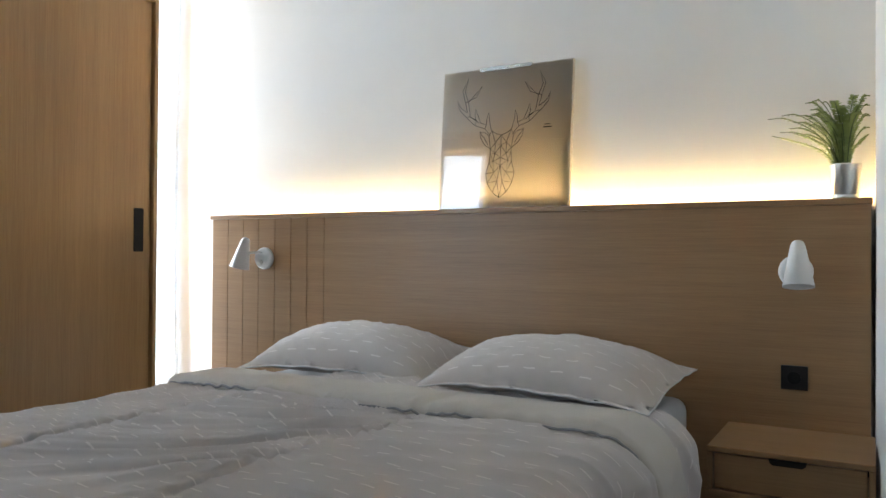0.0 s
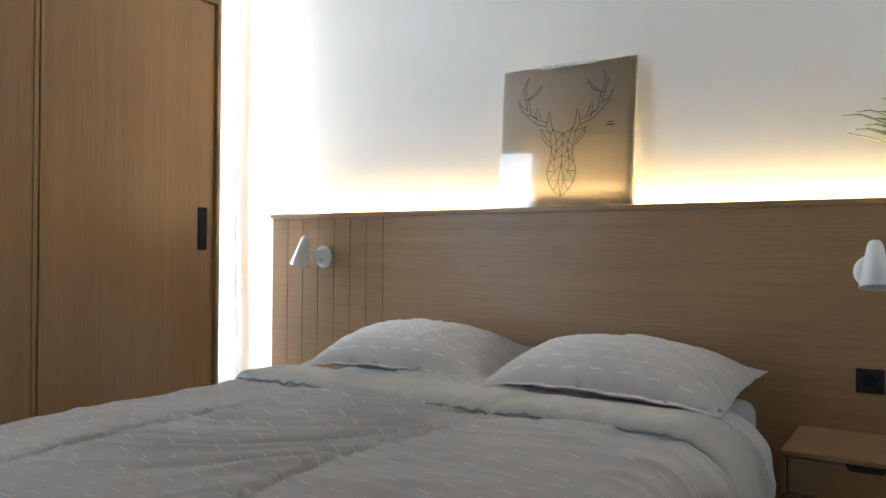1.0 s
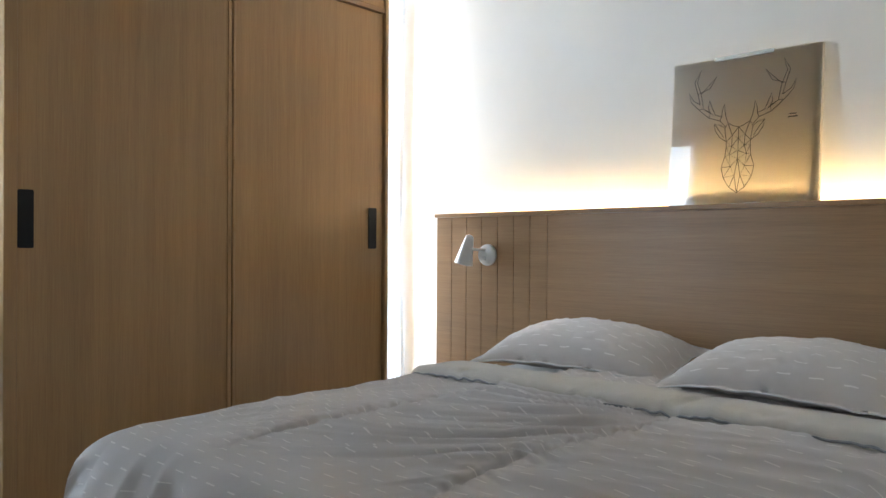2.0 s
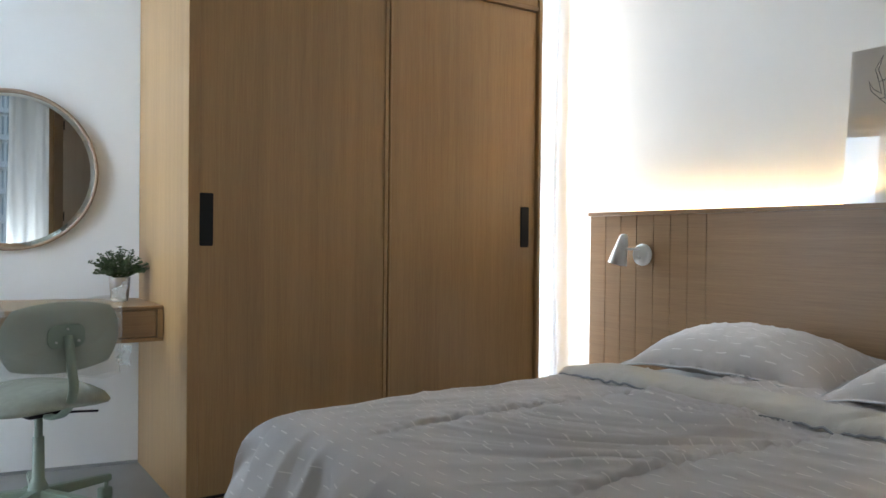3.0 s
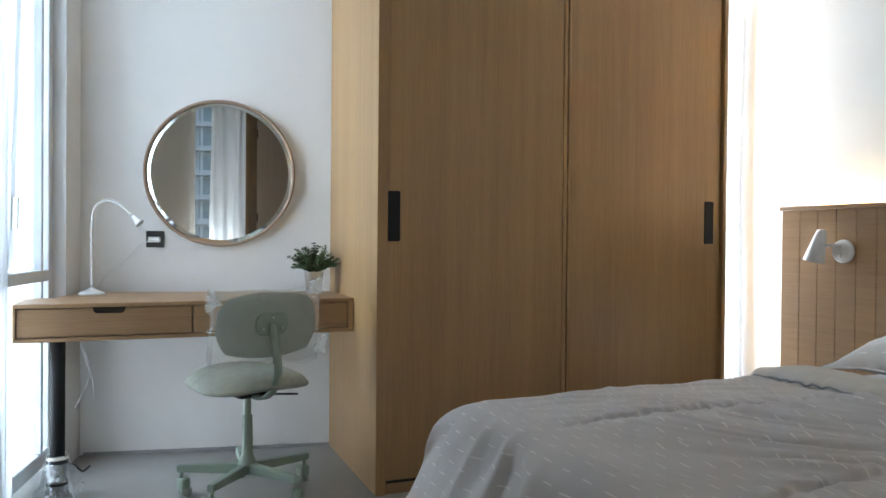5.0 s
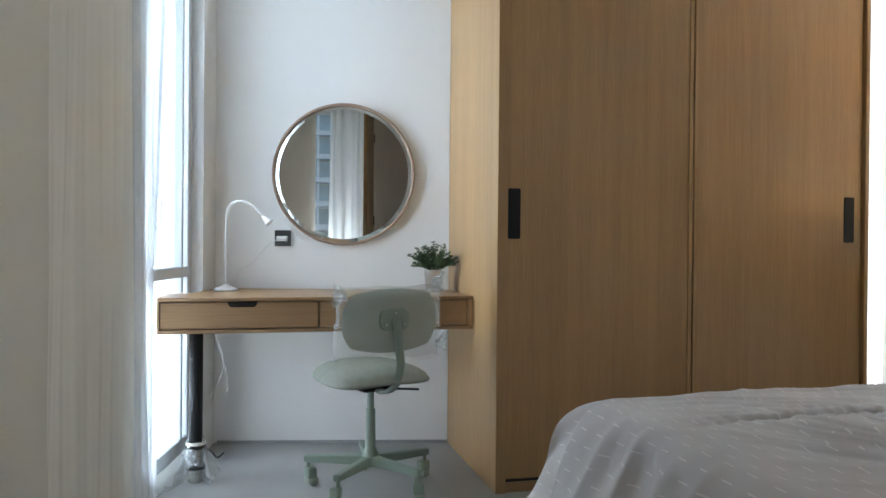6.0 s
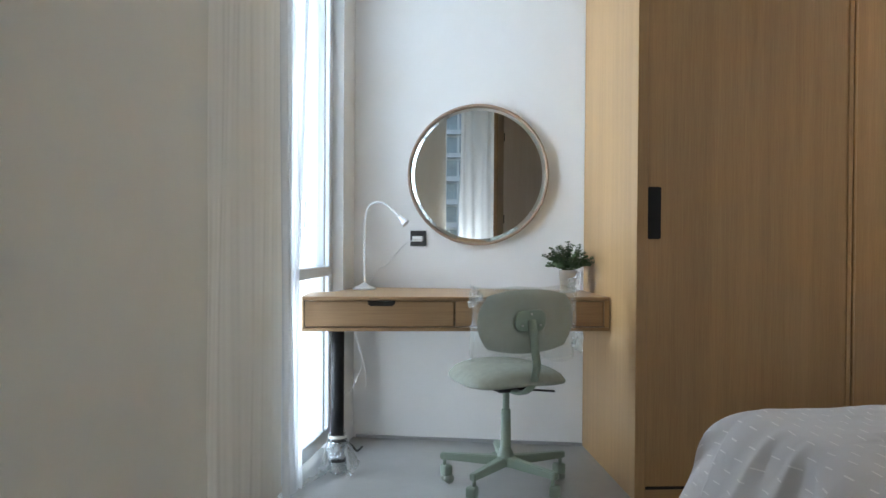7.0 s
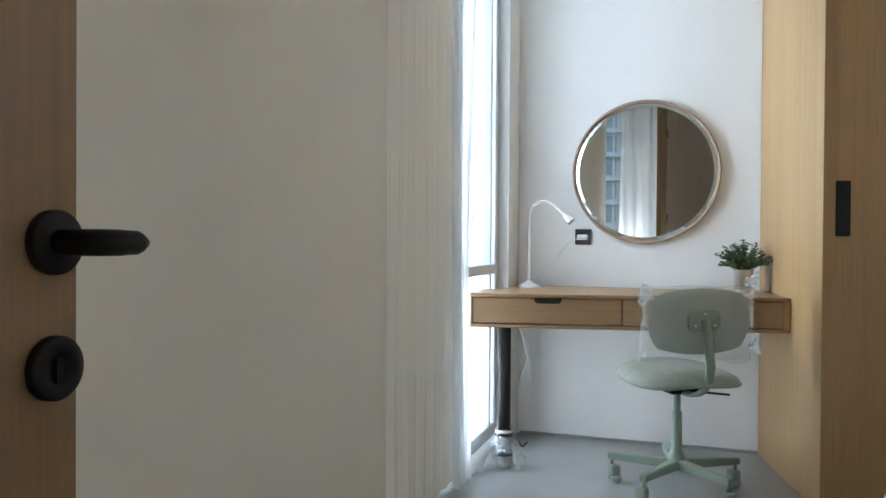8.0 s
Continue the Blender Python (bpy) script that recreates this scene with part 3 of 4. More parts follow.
def duvet():
    S = dict(x0=BX0 + 0.10, y0=BY0 + 0.05, y1=BY1 - 0.06)
    cx0, cx1, cy0, cy1 = S["x0"] - 0.60, 1.62, S["y0"] - 0.50, S["y1"] + 0.50

    def folds(cx, cy):
        """Two sewn seams along the bed; between them pulls that fan out from where a seam meets the turned edge."""
        q = Vector((cx, cy, 0))
        h = 0.014 * noise.noise(q * 1.6) + 0.004 * noise.noise(q * 4.1 + Vector((3, 1, 0)))
        # the fan: rays from the seam's head, bent, strongest a little way off
        rx, ry = 1.30 - cx, cy + 2.80
        r = math.hypot(rx, ry)
        a = math.atan2(ry, max(rx, 1e-4)) - 0.55 * r
        flat = max(0.0, min(1.0, (cx - S["x0"] - 0.02) / 0.30))
        mid = flat * max(0.0, min(1.0, (cy + 2.74) / 0.16)) * max(0.0, min(1.0, (-2.03 - cy) / 0.10))
        k1 = 1 - abs(noise.noise(Vector((a * 9.0, r * 0.7, 2.0)))) * 2.1
        k2 = 1 - abs(noise.noise(Vector((a * 21.0, r * 1.2, 7.0)))) * 2.1
        fade = min(1.0, r / 0.35)
        h += mid * fade * (0.029 * max(0.0, k1) ** 1.9 + 0.013 * max(0.0, k2) ** 1.7)
        # south and north panels: long slack folds along and across
        south = flat * max(0.0, min(1.0, (-2.70 - cy) / 0.12))
        k3 = 1 - abs(noise.noise(Vector((cx * 9.0 + cy * 2.6, cy * 1.3 - cx * 0.4, 11.0)))) * 2.2
        h += south * 0.022 * max(0.0, k3) ** 1.8
        north = flat * max(0.0, min(1.0, (cy + 2.07) / 0.10))
        k4 = 1 - abs(noise.noise(Vector((cx * 3.0 - cy * 1.5, cy * 12.0 + cx * 3.0, 5.0)))) * 2.2
        h += north * 0.011 * max(0.0, k4) ** 1.8
        for y, wob in ((-2.05, 0.03), (-2.72, 0.04)):
            e = cy - y - wob * math.sin(3.1 * cx)
            h -= flat * 0.022 * math.exp(-(e / 0.011) ** 2)
            pucker = noise.noise(Vector((cx * 34 + 10 * abs(e), cy * 3, 5)))
            h += flat * math.exp(-(e / 0.075) ** 2) * (0.008 + 0.014 * pucker)
        near = math.exp(-((cx - 1.14) / 0.10) ** 2)
        h += 0.008 * near * noise.noise(Vector((cx * 3, cy * 22, 1)))
        edge = max(S["x0"] - cx, cy - S["y1"], S["y0"] - cy, 0)
        t = cx if cy > S["y1"] or cy < S["y0"] else cy
        h += min(1, edge / 0.15) * (0.024 * math.sin(t * 13 + 2.2 * noise.noise(q * 3)) + 0.022 * max(0.0, 1 - 2.4 * abs(noise.noise(Vector((t * 9, edge * 1.5, 3))))))
        return h

    def f(u, v):
        cx, cy = cx0 + (cx1 - cx0) * u, cy0 + (cy1 - cy0) * v
        h = folds(cx, cy)
        edge = max(S["x0"] - cx, cy - S["y1"], S["y0"] - cy, 0)
        k = min(1.0, edge / 0.12)
        if edge > 0 and S["x0"] - cx == edge:
            out = Vector((-1, 0, 0))
        elif edge > 0:
            out = Vector((0, 1 if cy > S["y1"] else -1, 0))
        else:
            out = Vector((0, 0, 1))
        w = Vector((0, 0, h)) * (1 - k) + out * (h * k)
        puff = 0.008 + 0.010 * min(1, max(0, (cx - S["x0"] + 0.06) / 0.3))
        return cloth_point(cx, cy, 0.000 + puff, 0.10, w, S, True)

    bm = sheet(f, 360, 400, lambda u, v: (cy0 + (cy1 - cy0) * v + 10, cx0 + (cx1 - cx0) * u + 10))
    ob = link_mesh("duvet", bm, DUVET, smooth=True)
    tagged(ob, "rumpled grey duvet with small white dashes, spread over the bed", "duvet")

    # the turned-back top of the cover
    F = dict(x0=0, y0=S["y0"] - 0.005, y1=S["y1"] + 0.005)

    def g(u, v):
        cy = F["y0"] - 0.48 + (F["y1"] - F["y0"] + 0.88) * v
        wob = 0.018 * noise.noise(Vector((0, cy * 3.0, 9))) + 0.03 * (1 if cy < F["y0"] else 0) * min(1, (F["y0"] - cy) / 0.3)
        e0, e1 = 1.185 + wob, 1.56
        # a rolled front lip, then the flat of the fold
        if u < 0.22:
            a = math.pi * (u / 0.22)
            cx, lift = e0 + 0.030 - 0.030 * math.sin(a), 0.012 + 0.027 * (1 - math.cos(a))
        else:
            k = (u - 0.22) / 0.78
            cx, lift = e0 + 0.030 + (e1 - e0 - 0.03) * k, 0.066 - 0.034 * k * k
        q = Vector((cx, cy, 4))
        h = 0.008 * noise.noise(q * 3) + 0.004 * noise.noise(q * 11) + 0.017 * noise.noise(Vector((cx * 6, cy * 28, 3))) * max(0.25, 1 - 3 * abs(u - 0.15))
        h -= 0.012 * math.exp(-((cy + 2.05) / 0.02) ** 2) + 0.012 * math.exp(-((cy + 2.72) / 0.02) ** 2)
        p = cloth_point(cx, cy, 0.0, 0.105, Vector((0, 0, 0)), F, False)
        off = max(F["y0"] - cy, cy - F["y1"], 0)
        k = min(1, off / 0.16)
        side = 1 if cy > F["y1"] else -1
        return p + Vector((0, side * k * (lift * 0.8 + h), (1 - k) * (lift + h)))

    seam = tube([g(0.10, k / 160) + Vector((-0.003, 0, 0)) for k in range(161)], 0.0042, 6)
    part("piping", seam, SEAM, ob, "sewn seam along the folded edge", True)
    bm = sheet(g, 44, 220, lambda u, v: (2.6 * v, 0.6 * u))
    part("turned_edge", bm, DUVET_BACK, ob, "plain beige-grey lining of the turned-back edge", True)
    return ob


duvet()


def pillow(m, w, d, h, seed, label):
    """A stuffed pillow with a flat sewn rim, lying in xy, w wide along y."""
    rnd = random.Random(seed)
    o = Vector((rnd.uniform(0, 9), rnd.uniform(0, 9), 0))
    bm = bmesh.new()
    lay = bm.loops.layers.uv.new("UVMap")
    n = 64

    def f(a, b, top):
        ea, eb = 1 - min(1, abs(a) / 0.90) ** 2.6, 1 - min(1, abs(b) / 0.94) ** 2.6
        body = max(0.0, ea * eb) ** 0.60
        q = Vector((a * 2, b * 3, 0)) + o
        wr = 0.008 * noise.noise(q * 1.1) + 0.003 * (1 - abs(noise.noise(Vector((a * 3 + b, b * 9 - a * 4, 1)) + o))) ** 4
        ang = math.atan2(b, a)
        out = max(abs(a), abs(b))
        crease = 0.007 * noise.noise(Vector((math.cos(ang) * 7, math.sin(ang) * 7, out * 1.2)) + o) * out ** 2
        crease += 0.006 * (1 - abs(noise.noise(Vector((a * 1.2 + b * 3.0, b * 5 - a * 2.5, 3)) + o))) ** 7 * body
        x = a * d / 2 * (1 - 0.05 * (1 - b * b)) + 0.006 * noise.noise(q * 4)
        y = b * w / 2 * (1 - 0.03 * (1 - a * a))
        z = (h * 0.62 * body + wr * body + crease) if top else (-h * 0.38 * body + crease)
        z -= 0.020 * abs(b) ** 3 + 0.012 * (a * b) ** 2
        return Vector((x, y, z))

    for top in (True, False):
        g = [[bm.verts.new(f(2 * i / n - 1, 2 * j / n - 1, top)) for j in range(n + 1)] for i in range(n + 1)]
        for i in range(n):
            for j in range(n):
                q = [(i, j), (i + 1, j), (i + 1, j + 1), (i, j + 1)]
                if not top:
                    q.reverse()
                fc = bm.faces.new([g[a][b] for a, b in q])
                for loop, (a, b) in zip(fc.loops, q):
                    loop[lay].uv = (b / n * w + 3, a / n * d + 3.014)
    bmesh.ops.remove_doubles(bm, verts=bm.verts, dist=0.0012)
    ob = link_mesh("pillow", bm, PILLOW, smooth=True)
    ob.matrix_world = m
    rim = [(-1 + k / 15, -1) for k in range(30)] + [(1, -1 + k / 15) for k in range(30)] + [(1 - k / 15, 1) for k in range(30)] + [(-1, 1 - k / 15) for k in range(31)]
    hem = tube([f(a, b, True) for a, b in rim], 0.0028, 6)
    part("hem", hem, SHEET, ob, "sewn edge of the pillowcase", True)
    return tagged(ob, label, "pillow", "pillows on the bed")


pillow(pose(1.82, -2.02, 0.655, 0, -9.5, 3), 0.86, 0.50, 0.175, 1, "grey dashed pillow resting against the oak headboard")
pillow(pose(1.77, -2.90, 0.658, 0, -8, -4), 0.86, 0.52, 0.172, 2, "grey dashed pillow with a flat rim beside the nightstand")


# ---- by the bed ----
def nightstand():
    """Wall-hung oak bedside box with one drawer; front faces -x."""
    ob = thing("nightstand", pose(1.72, -3.660, 0.324), "wall-hung oak nightstand with one drawer and a cut-out pull", "nightstand")
    D, W, H, t = 0.398, 0.455, 0.150, 0.017
    part("top", box(0, D, -W / 2, W / 2, H - t, H, 0.003, 2), OAK_Y, ob)
    part("bottom", box(0, D, -W / 2, W / 2, 0, t, 0.003, 2), OAK_Y, ob)
    for s in (-1, 1):
        part("side", box(0, D, min(s * (W / 2 - t), s * W / 2), max(s * (W / 2 - t), s * W / 2), t + 0.0005, H - t - 0.0005, 0.002, 1), OAK_X, ob)
    part("back", box(D - 0.012, D, -W / 2 + t + 0.001, W / 2 - t - 0.001, t + 0.001, H - t - 0.001), RECESS_SHADE, ob)
    a, b = -W / 2 + t + 0.004, W / 2 - t - 0.004
    dr = part("drawer", box(0.006, 0.024, a, b, t + 0.004, H - t - 0.004, 0.002, 1), OAK_Y, ob)
    # no hole is cut: a near-black block carries the pull's shade
    bm = bmesh.new()
    ring = [(-0.052, 0.0), (0.052, 0.0), (0.049, -0.010), (0.040, -0.017), (-0.040, -0.017), (-0.049, -0.010)]
    lo = [bm.verts.new((0.0045, y, H - t - 0.003 + z)) for y, z in ring]
    hi = [bm.verts.new((0.030, y, H - t - 0.003 + z)) for y, z in ring]
    bm.faces.new(lo)
    bm.faces.new(hi[::-1])
    for i in range(6):
        bm.faces.new((lo[i], hi[i], hi[(i + 1) % 6], lo[(i + 1) % 6]))
    bmesh.ops.recalc_face_normals(bm, faces=bm.faces)
    part("pull", bm, RECESS_SHADE, dr, "finger pull as a solid near-black block, its shade painted in")
    return ob


nightstand()


def wall_lamp(m, swing, group):
    """White metal reading lamp; base on the panel at the origin, the room towards -x; swing turns the shade."""
    ob = thing("wall_lamp", m, "white metal wall lamp with a small cone shade", "wall lamp", group)
    bm = lathe([(0.001, 0), (0.054, 0), (0.0555, 0.010), (0.052, 0.021), (0.043, 0.026), (0.001, 0.027)])
    bm.transform(pose(0, 0, 0, 0, -90, 0))
    part("base", bm, WHITE_METAL, ob, smooth=True)
    bm = lathe([(0.001, 0), (0.012, 0), (0.012, 0.008), (0.008, 0.011), (0.001, 0.0115)], 20)
    bm.transform(pose(-0.026, 0.006, -0.018, 0, -90, 0))
    part("switch", bm, WHITE_PLASTIC, ob, smooth=True)
    a = radians(swing)
    tip = Vector((-0.095 * math.cos(a) - 0.03, 0.100 * math.sin(a), 0.028))
    part("arm", tube(curve_points([(-0.022, 0, 0.026), (-0.045, 0.2 * tip.y, 0.028), tip], 8), 0.0065), WHITE_METAL, ob, smooth=True)
    prof = [(0.001, 0.066), (0.011, 0.064), (0.018, 0.059), (0.0225, 0.049), (0.026, 0.032), (0.049, -0.090), (0.0475, -0.0905), (0.024, 0.030), (0.016, 0.054), (0.001, 0.059)]
    bm = lathe(prof, 40)
    lean = 14
    bm.transform(Matrix.Translation(tip + Vector((0.0, 0.0, 0.012))) @ pose(0, 0, 0, lean * math.sin(a), lean * math.cos(a), 0))
    part("shade", bm, WHITE_METAL, ob, smooth=True)
    return ob


wall_lamp(pose(HX - 0.0005, -1.238, 1.036), 74, "lamps on the headboard")
wall_lamp(pose(HX - 0.0005, -3.650, 1.010), -9, "lamps on the headboard")


def socket(m, label, plug=False):
    """Square black wall socket in the xz plane, front towards -y."""
    ob = thing("wall_socket", m, label, "socket")
    part("plate", rounded_plate(0.084, 0.082, 0.010, 0.003, bevel=0.001), BLACK_GLOSS, ob)
    bm = lathe([(0.019, 0.004), (0.021, 0.004), (0.021, 0.0), (0.019, 0.0)], 28)
    bm.transform(pose(0, -0.0045, 0, 90, 0, 0))
    part("outlet", bm, BLACK, ob)
    if plug:
        part("plug", box(-0.028, 0.028, -0.040, -0.006, -0.016, 0.012, 0.006, 3), WHITE_PLASTIC, ob, "white plug", True)
        part("prong", box(-0.02, 0.02, -0.0405, -0.039, -0.010, -0.004), STEEL, ob)
    else:
        for s in (-1, 1):
            part("contact", rod((s * 0.009, -0.006, 0), (s * 0.009, -0.0045, 0), 0.0026, seg=10), STEEL, ob)
    return ob


socket(pose(HX - 0.005, -3.646, 0.647, 0, 0, -90), "square black wall socket on the oak panel")
U = Vector((math.cos(SKEW), math.sin(SKEW), 0))           # along the desk wall, west to east
N = Vector((math.sin(SKEW), -math.cos(SKEW), 0))          # out of the desk wall


def on_desk_wall(x, z, off):
    """A point of the desk wall at plan x, off metres out of it."""
    return Vector((x, 0.06 - x * 0.189, z)) + N * off


def desk_wall_pose(x, z, off):
    p = on_desk_wall(x, z, off)
    return pose(p.x, p.y, p.z, 0, 0, -10.7)


def artwork():
    """Square linen print in a clear wrap; leans on the wall from the ledge. Local: x across, z up, front -y."""
    w, h = 0.598, 0.606
    lean = math.degrees(math.asin(0.047 / h))
    ob = thing("artwork", pose(HX + 0.020, -2.524, 1.2565, 0, 0, -90) @ pose(0, 0, 0, -lean, 0, 0), "square linen print of a line-drawn stag head, wrapped in clear film", "artwork")
    part("canvas", box(-w / 2, w / 2, -0.001, 0.001, 0.004, h - 0.004), CANVAS, ob)
    bm = bmesh.new()
    for x0, x1, z0, z1 in ((-w / 2, -w / 2 + 0.03, 0, h), (w / 2 - 0.03, w / 2, 0, h), (-w / 2 + 0.031, w / 2 - 0.031, 0, 0.03), (-w / 2 + 0.031, w / 2 - 0.031, h - 0.03, h)):
        box(x0, x1, 0.0015, 0.022, z0, z1, bm=bm)
    part("stretcher", bm, CANVAS, ob)
    # the stag, one half mirrored: x from the middle, z up, as shares of the size
    half = [
        [(0, .072), (.055, .11), (.10, .178), (.115, .247), (.09, .325), (.085, .39), (.085, .42), (.10, .513)],
        [(.085, .42), (.135, .452), (.168, .50), (.178, .549), (.13, .535), (.10, .513), (.078, .548)],
        [(.105, .45), (.14, .50), (.178, .549)],
        [(.089, .514), (.138, .568), (.22, .595), (.30, .662), (.36, .722), (.378, .787), (.345, .730), (.29, .695)],
        [(.29, .695), (.31, .77), (.338, .856), (.29, .94), (.318, .85), (.285, .77)],
        [(.31, .77), (.22, .80), (.175, .876), (.225, .825), (.285, .77), (.265, .67)],
        [(.27, .665), (.222, .640), (.19, .612)],
        [(.212, .628), (.226, .668), (.219, .715), (.200, .668), (.175, .612)],
        [(.175, .612), (.126, .595)],
        [(.126, .595), (.123, .64), (.108, .682), (.103, .63), (.090, .575), (.078, .548), (.04, .525), (0, .514)],
        [(.138, .568), (.126, .595)], [(.22, .595), (.212, .628), (.27, .665), (.30, .662)],
        [(0, .514), (.045, .46), (.085, .42), (.045, .385), (.0, .44), (.045, .46), (.045, .385)],
        [(0, .514), (0, .44), (.0, .355), (.045, .385), (.085, .39), (.06, .33), (.0, .355)],
        [(.06, .33), (.045, .385)], [(.06, .33), (.09, .325), (.05, .25), (.06, .33), (0, .30), (.05, .25), (.115, .247)],
        [(0, .30), (0, .355)], [(0, .30), (.02, .19), (.05, .25), (.10, .178), (.02, .19), (0, .072)], [(.02, .19), (.055, .11)],
        [(.078, .548), (.045, .46)],
    ]
    bm = bmesh.new()
    for strip in half:
        for s in (-1, 1):
            tube([(s * x * w * 0.96 - 0.010, -0.0020, z * h) for x, z in strip], 0.0014, 5, bm)
    part("drawing", bm, INK, ob, "stag head drawn in thin grey lines")
    part("mark", box(0.180, 0.216, -0.0024, -0.0014, 0.328, 0.333), INK, ob)
    part("mark", box(0.184, 0.210, -0.0024, -0.0014, 0.340, 0.344), INK, ob)
    part("wrap", sheet(lambda u, v: Vector(((u - 0.5) * (w + 0.004), -0.0045, v * (h + 0.002))), 8, 8), WRAP, ob, "clear wrapping film")
    part("film_edge", box(-w * 0.20, w * 0.20, -0.0065, -0.0046, h - 0.012, h + 0.004), FILM_THICK, ob)
    return ob


artwork()


def pot_steel(parent, r, h):
    bm = lathe([(0.001, 0), (r * 0.76, 0), (r * 0.78, 0.004), (r * 0.80, h * 0.10), (r * 0.77, h * 0.115), (r * 0.81, h * 0.13), (r * 0.98, h * 0.96), (r, h), (r * 0.96, h), (r * 0.92, h * 0.86), (0.001, h * 0.86)], 40)
    pot = part("pot", bm, STEEL, parent, "galvanised steel pot", True)
    return pot


def frond(points, width, seed, bm):
    """One fern frond: paired leaflets along an arched rib."""
    pts = curve_points(points, 13)
    rnd = random.Random(seed)
    n = len(pts)
    for i in range(2, n - 1):
        d = (pts[i + 1] - pts[i]).normalized()
        side = d.cross(Vector((0, 0, 1)))
        if side.length < 0.05:
            side = Vector((0, 1, 0))
        side.normalize()
        k = i / n
        ln = width * (0.35 + 1.1 * math.sin(math.pi * min(1, 0.12 + k * 0.92))) * rnd.uniform(0.85, 1.1)
        for s in (-1, 1):
            base = pts[i]
            tip = base + side * s * ln + d * ln * 0.45 + Vector((0, 0, rnd.uniform(-0.3, 0.05) * ln))
            wv = d * min(0.0024, ln * 0.15)
            mid = base.lerp(tip, 0.5) + Vector((0, 0, 0.10 * ln))
            v = [bm.verts.new(q) for q in (base - wv * 0.7, mid - wv, tip, mid + wv, base + wv * 0.7)]
            bm.faces.new(v)
    return bm


def fern():
    ob = thing("potted_fern", pose(2.158, -3.797, 1.2565), "bright green artificial fern in a galvanised steel pot on the ledge", "potted plant")
    pot_steel(ob, 0.051, 0.116)
    part("soil", lathe([(0.001, 0.097), (0.046, 0.100), (0.001, 0.106)], 24), SOIL, ob)
    rnd = random.Random(4)
    reach = [(0.235, 62, 0.10), (0.17, 80, 0.185), (0.13, 55, 0.16), (0.10, 20, 0.22), (0.07, 100, 0.25), (0.06, -60, 0.245), (0.10, 120, 0.17), (0.05, 160, 0.23),
             (0.12, -20, 0.17), (0.05, 40, 0.23), (0.10, 90, 0.13), (0.06, -90, 0.22), (0.05, 200, 0.20), (0.08, 70, 0.21), (0.065, -75, 0.18), (0.06, 0, 0.15), (0.055, 180, 0.15), (0.14, 95, 0.21), (0.09, 45, 0.19), (0.08, 110, 0.20), (0.07, 10, 0.20), (0.12, 75, 0.15), (0.05, 85, 0.24), (0.06, 60, 0.20), (0.05, -50, 0.21), (0.05, 130, 0.19), (0.11, 85, 0.12), (0.07, 35, 0.16), (0.05, -80, 0.14), (0.05, -100, 0.19), (0.045, -30, 0.245), (0.15, 70, 0.13), (0.13, 40, 0.18), (0.09, 60, 0.235), (0.05, -70, 0.10)]
    for k, (r, a, up) in enumerate(reach):
        a = radians(a + rnd.uniform(-8, 8))
        # stay clear of the two walls
        r, up = (r * 1.45 if k else r * 1.08), up * 0.98
        ex, ey = -r * math.cos(a) * 0.9, r * math.sin(a)
        ex = min(ex, 0.05)
        ey = max(ey, -0.072)
        p = [(0.2 * ex * 0.3, 0.1 * ey, 0.10), (0.35 * ex, 0.32 * ey, 0.10 + up * 0.62), (0.75 * ex, 0.72 * ey, 0.10 + up * 0.96), (ex, ey, 0.10 + up * (0.98 if up > 0.12 else 1.12))]
        fr = part("frond", frond(p, 0.015, k, bmesh.new()), FERN, ob)
        part("rib", tube(curve_points(p, 5), 0.0013, 5), LEAF_STEM, fr)
    return ob


fern()


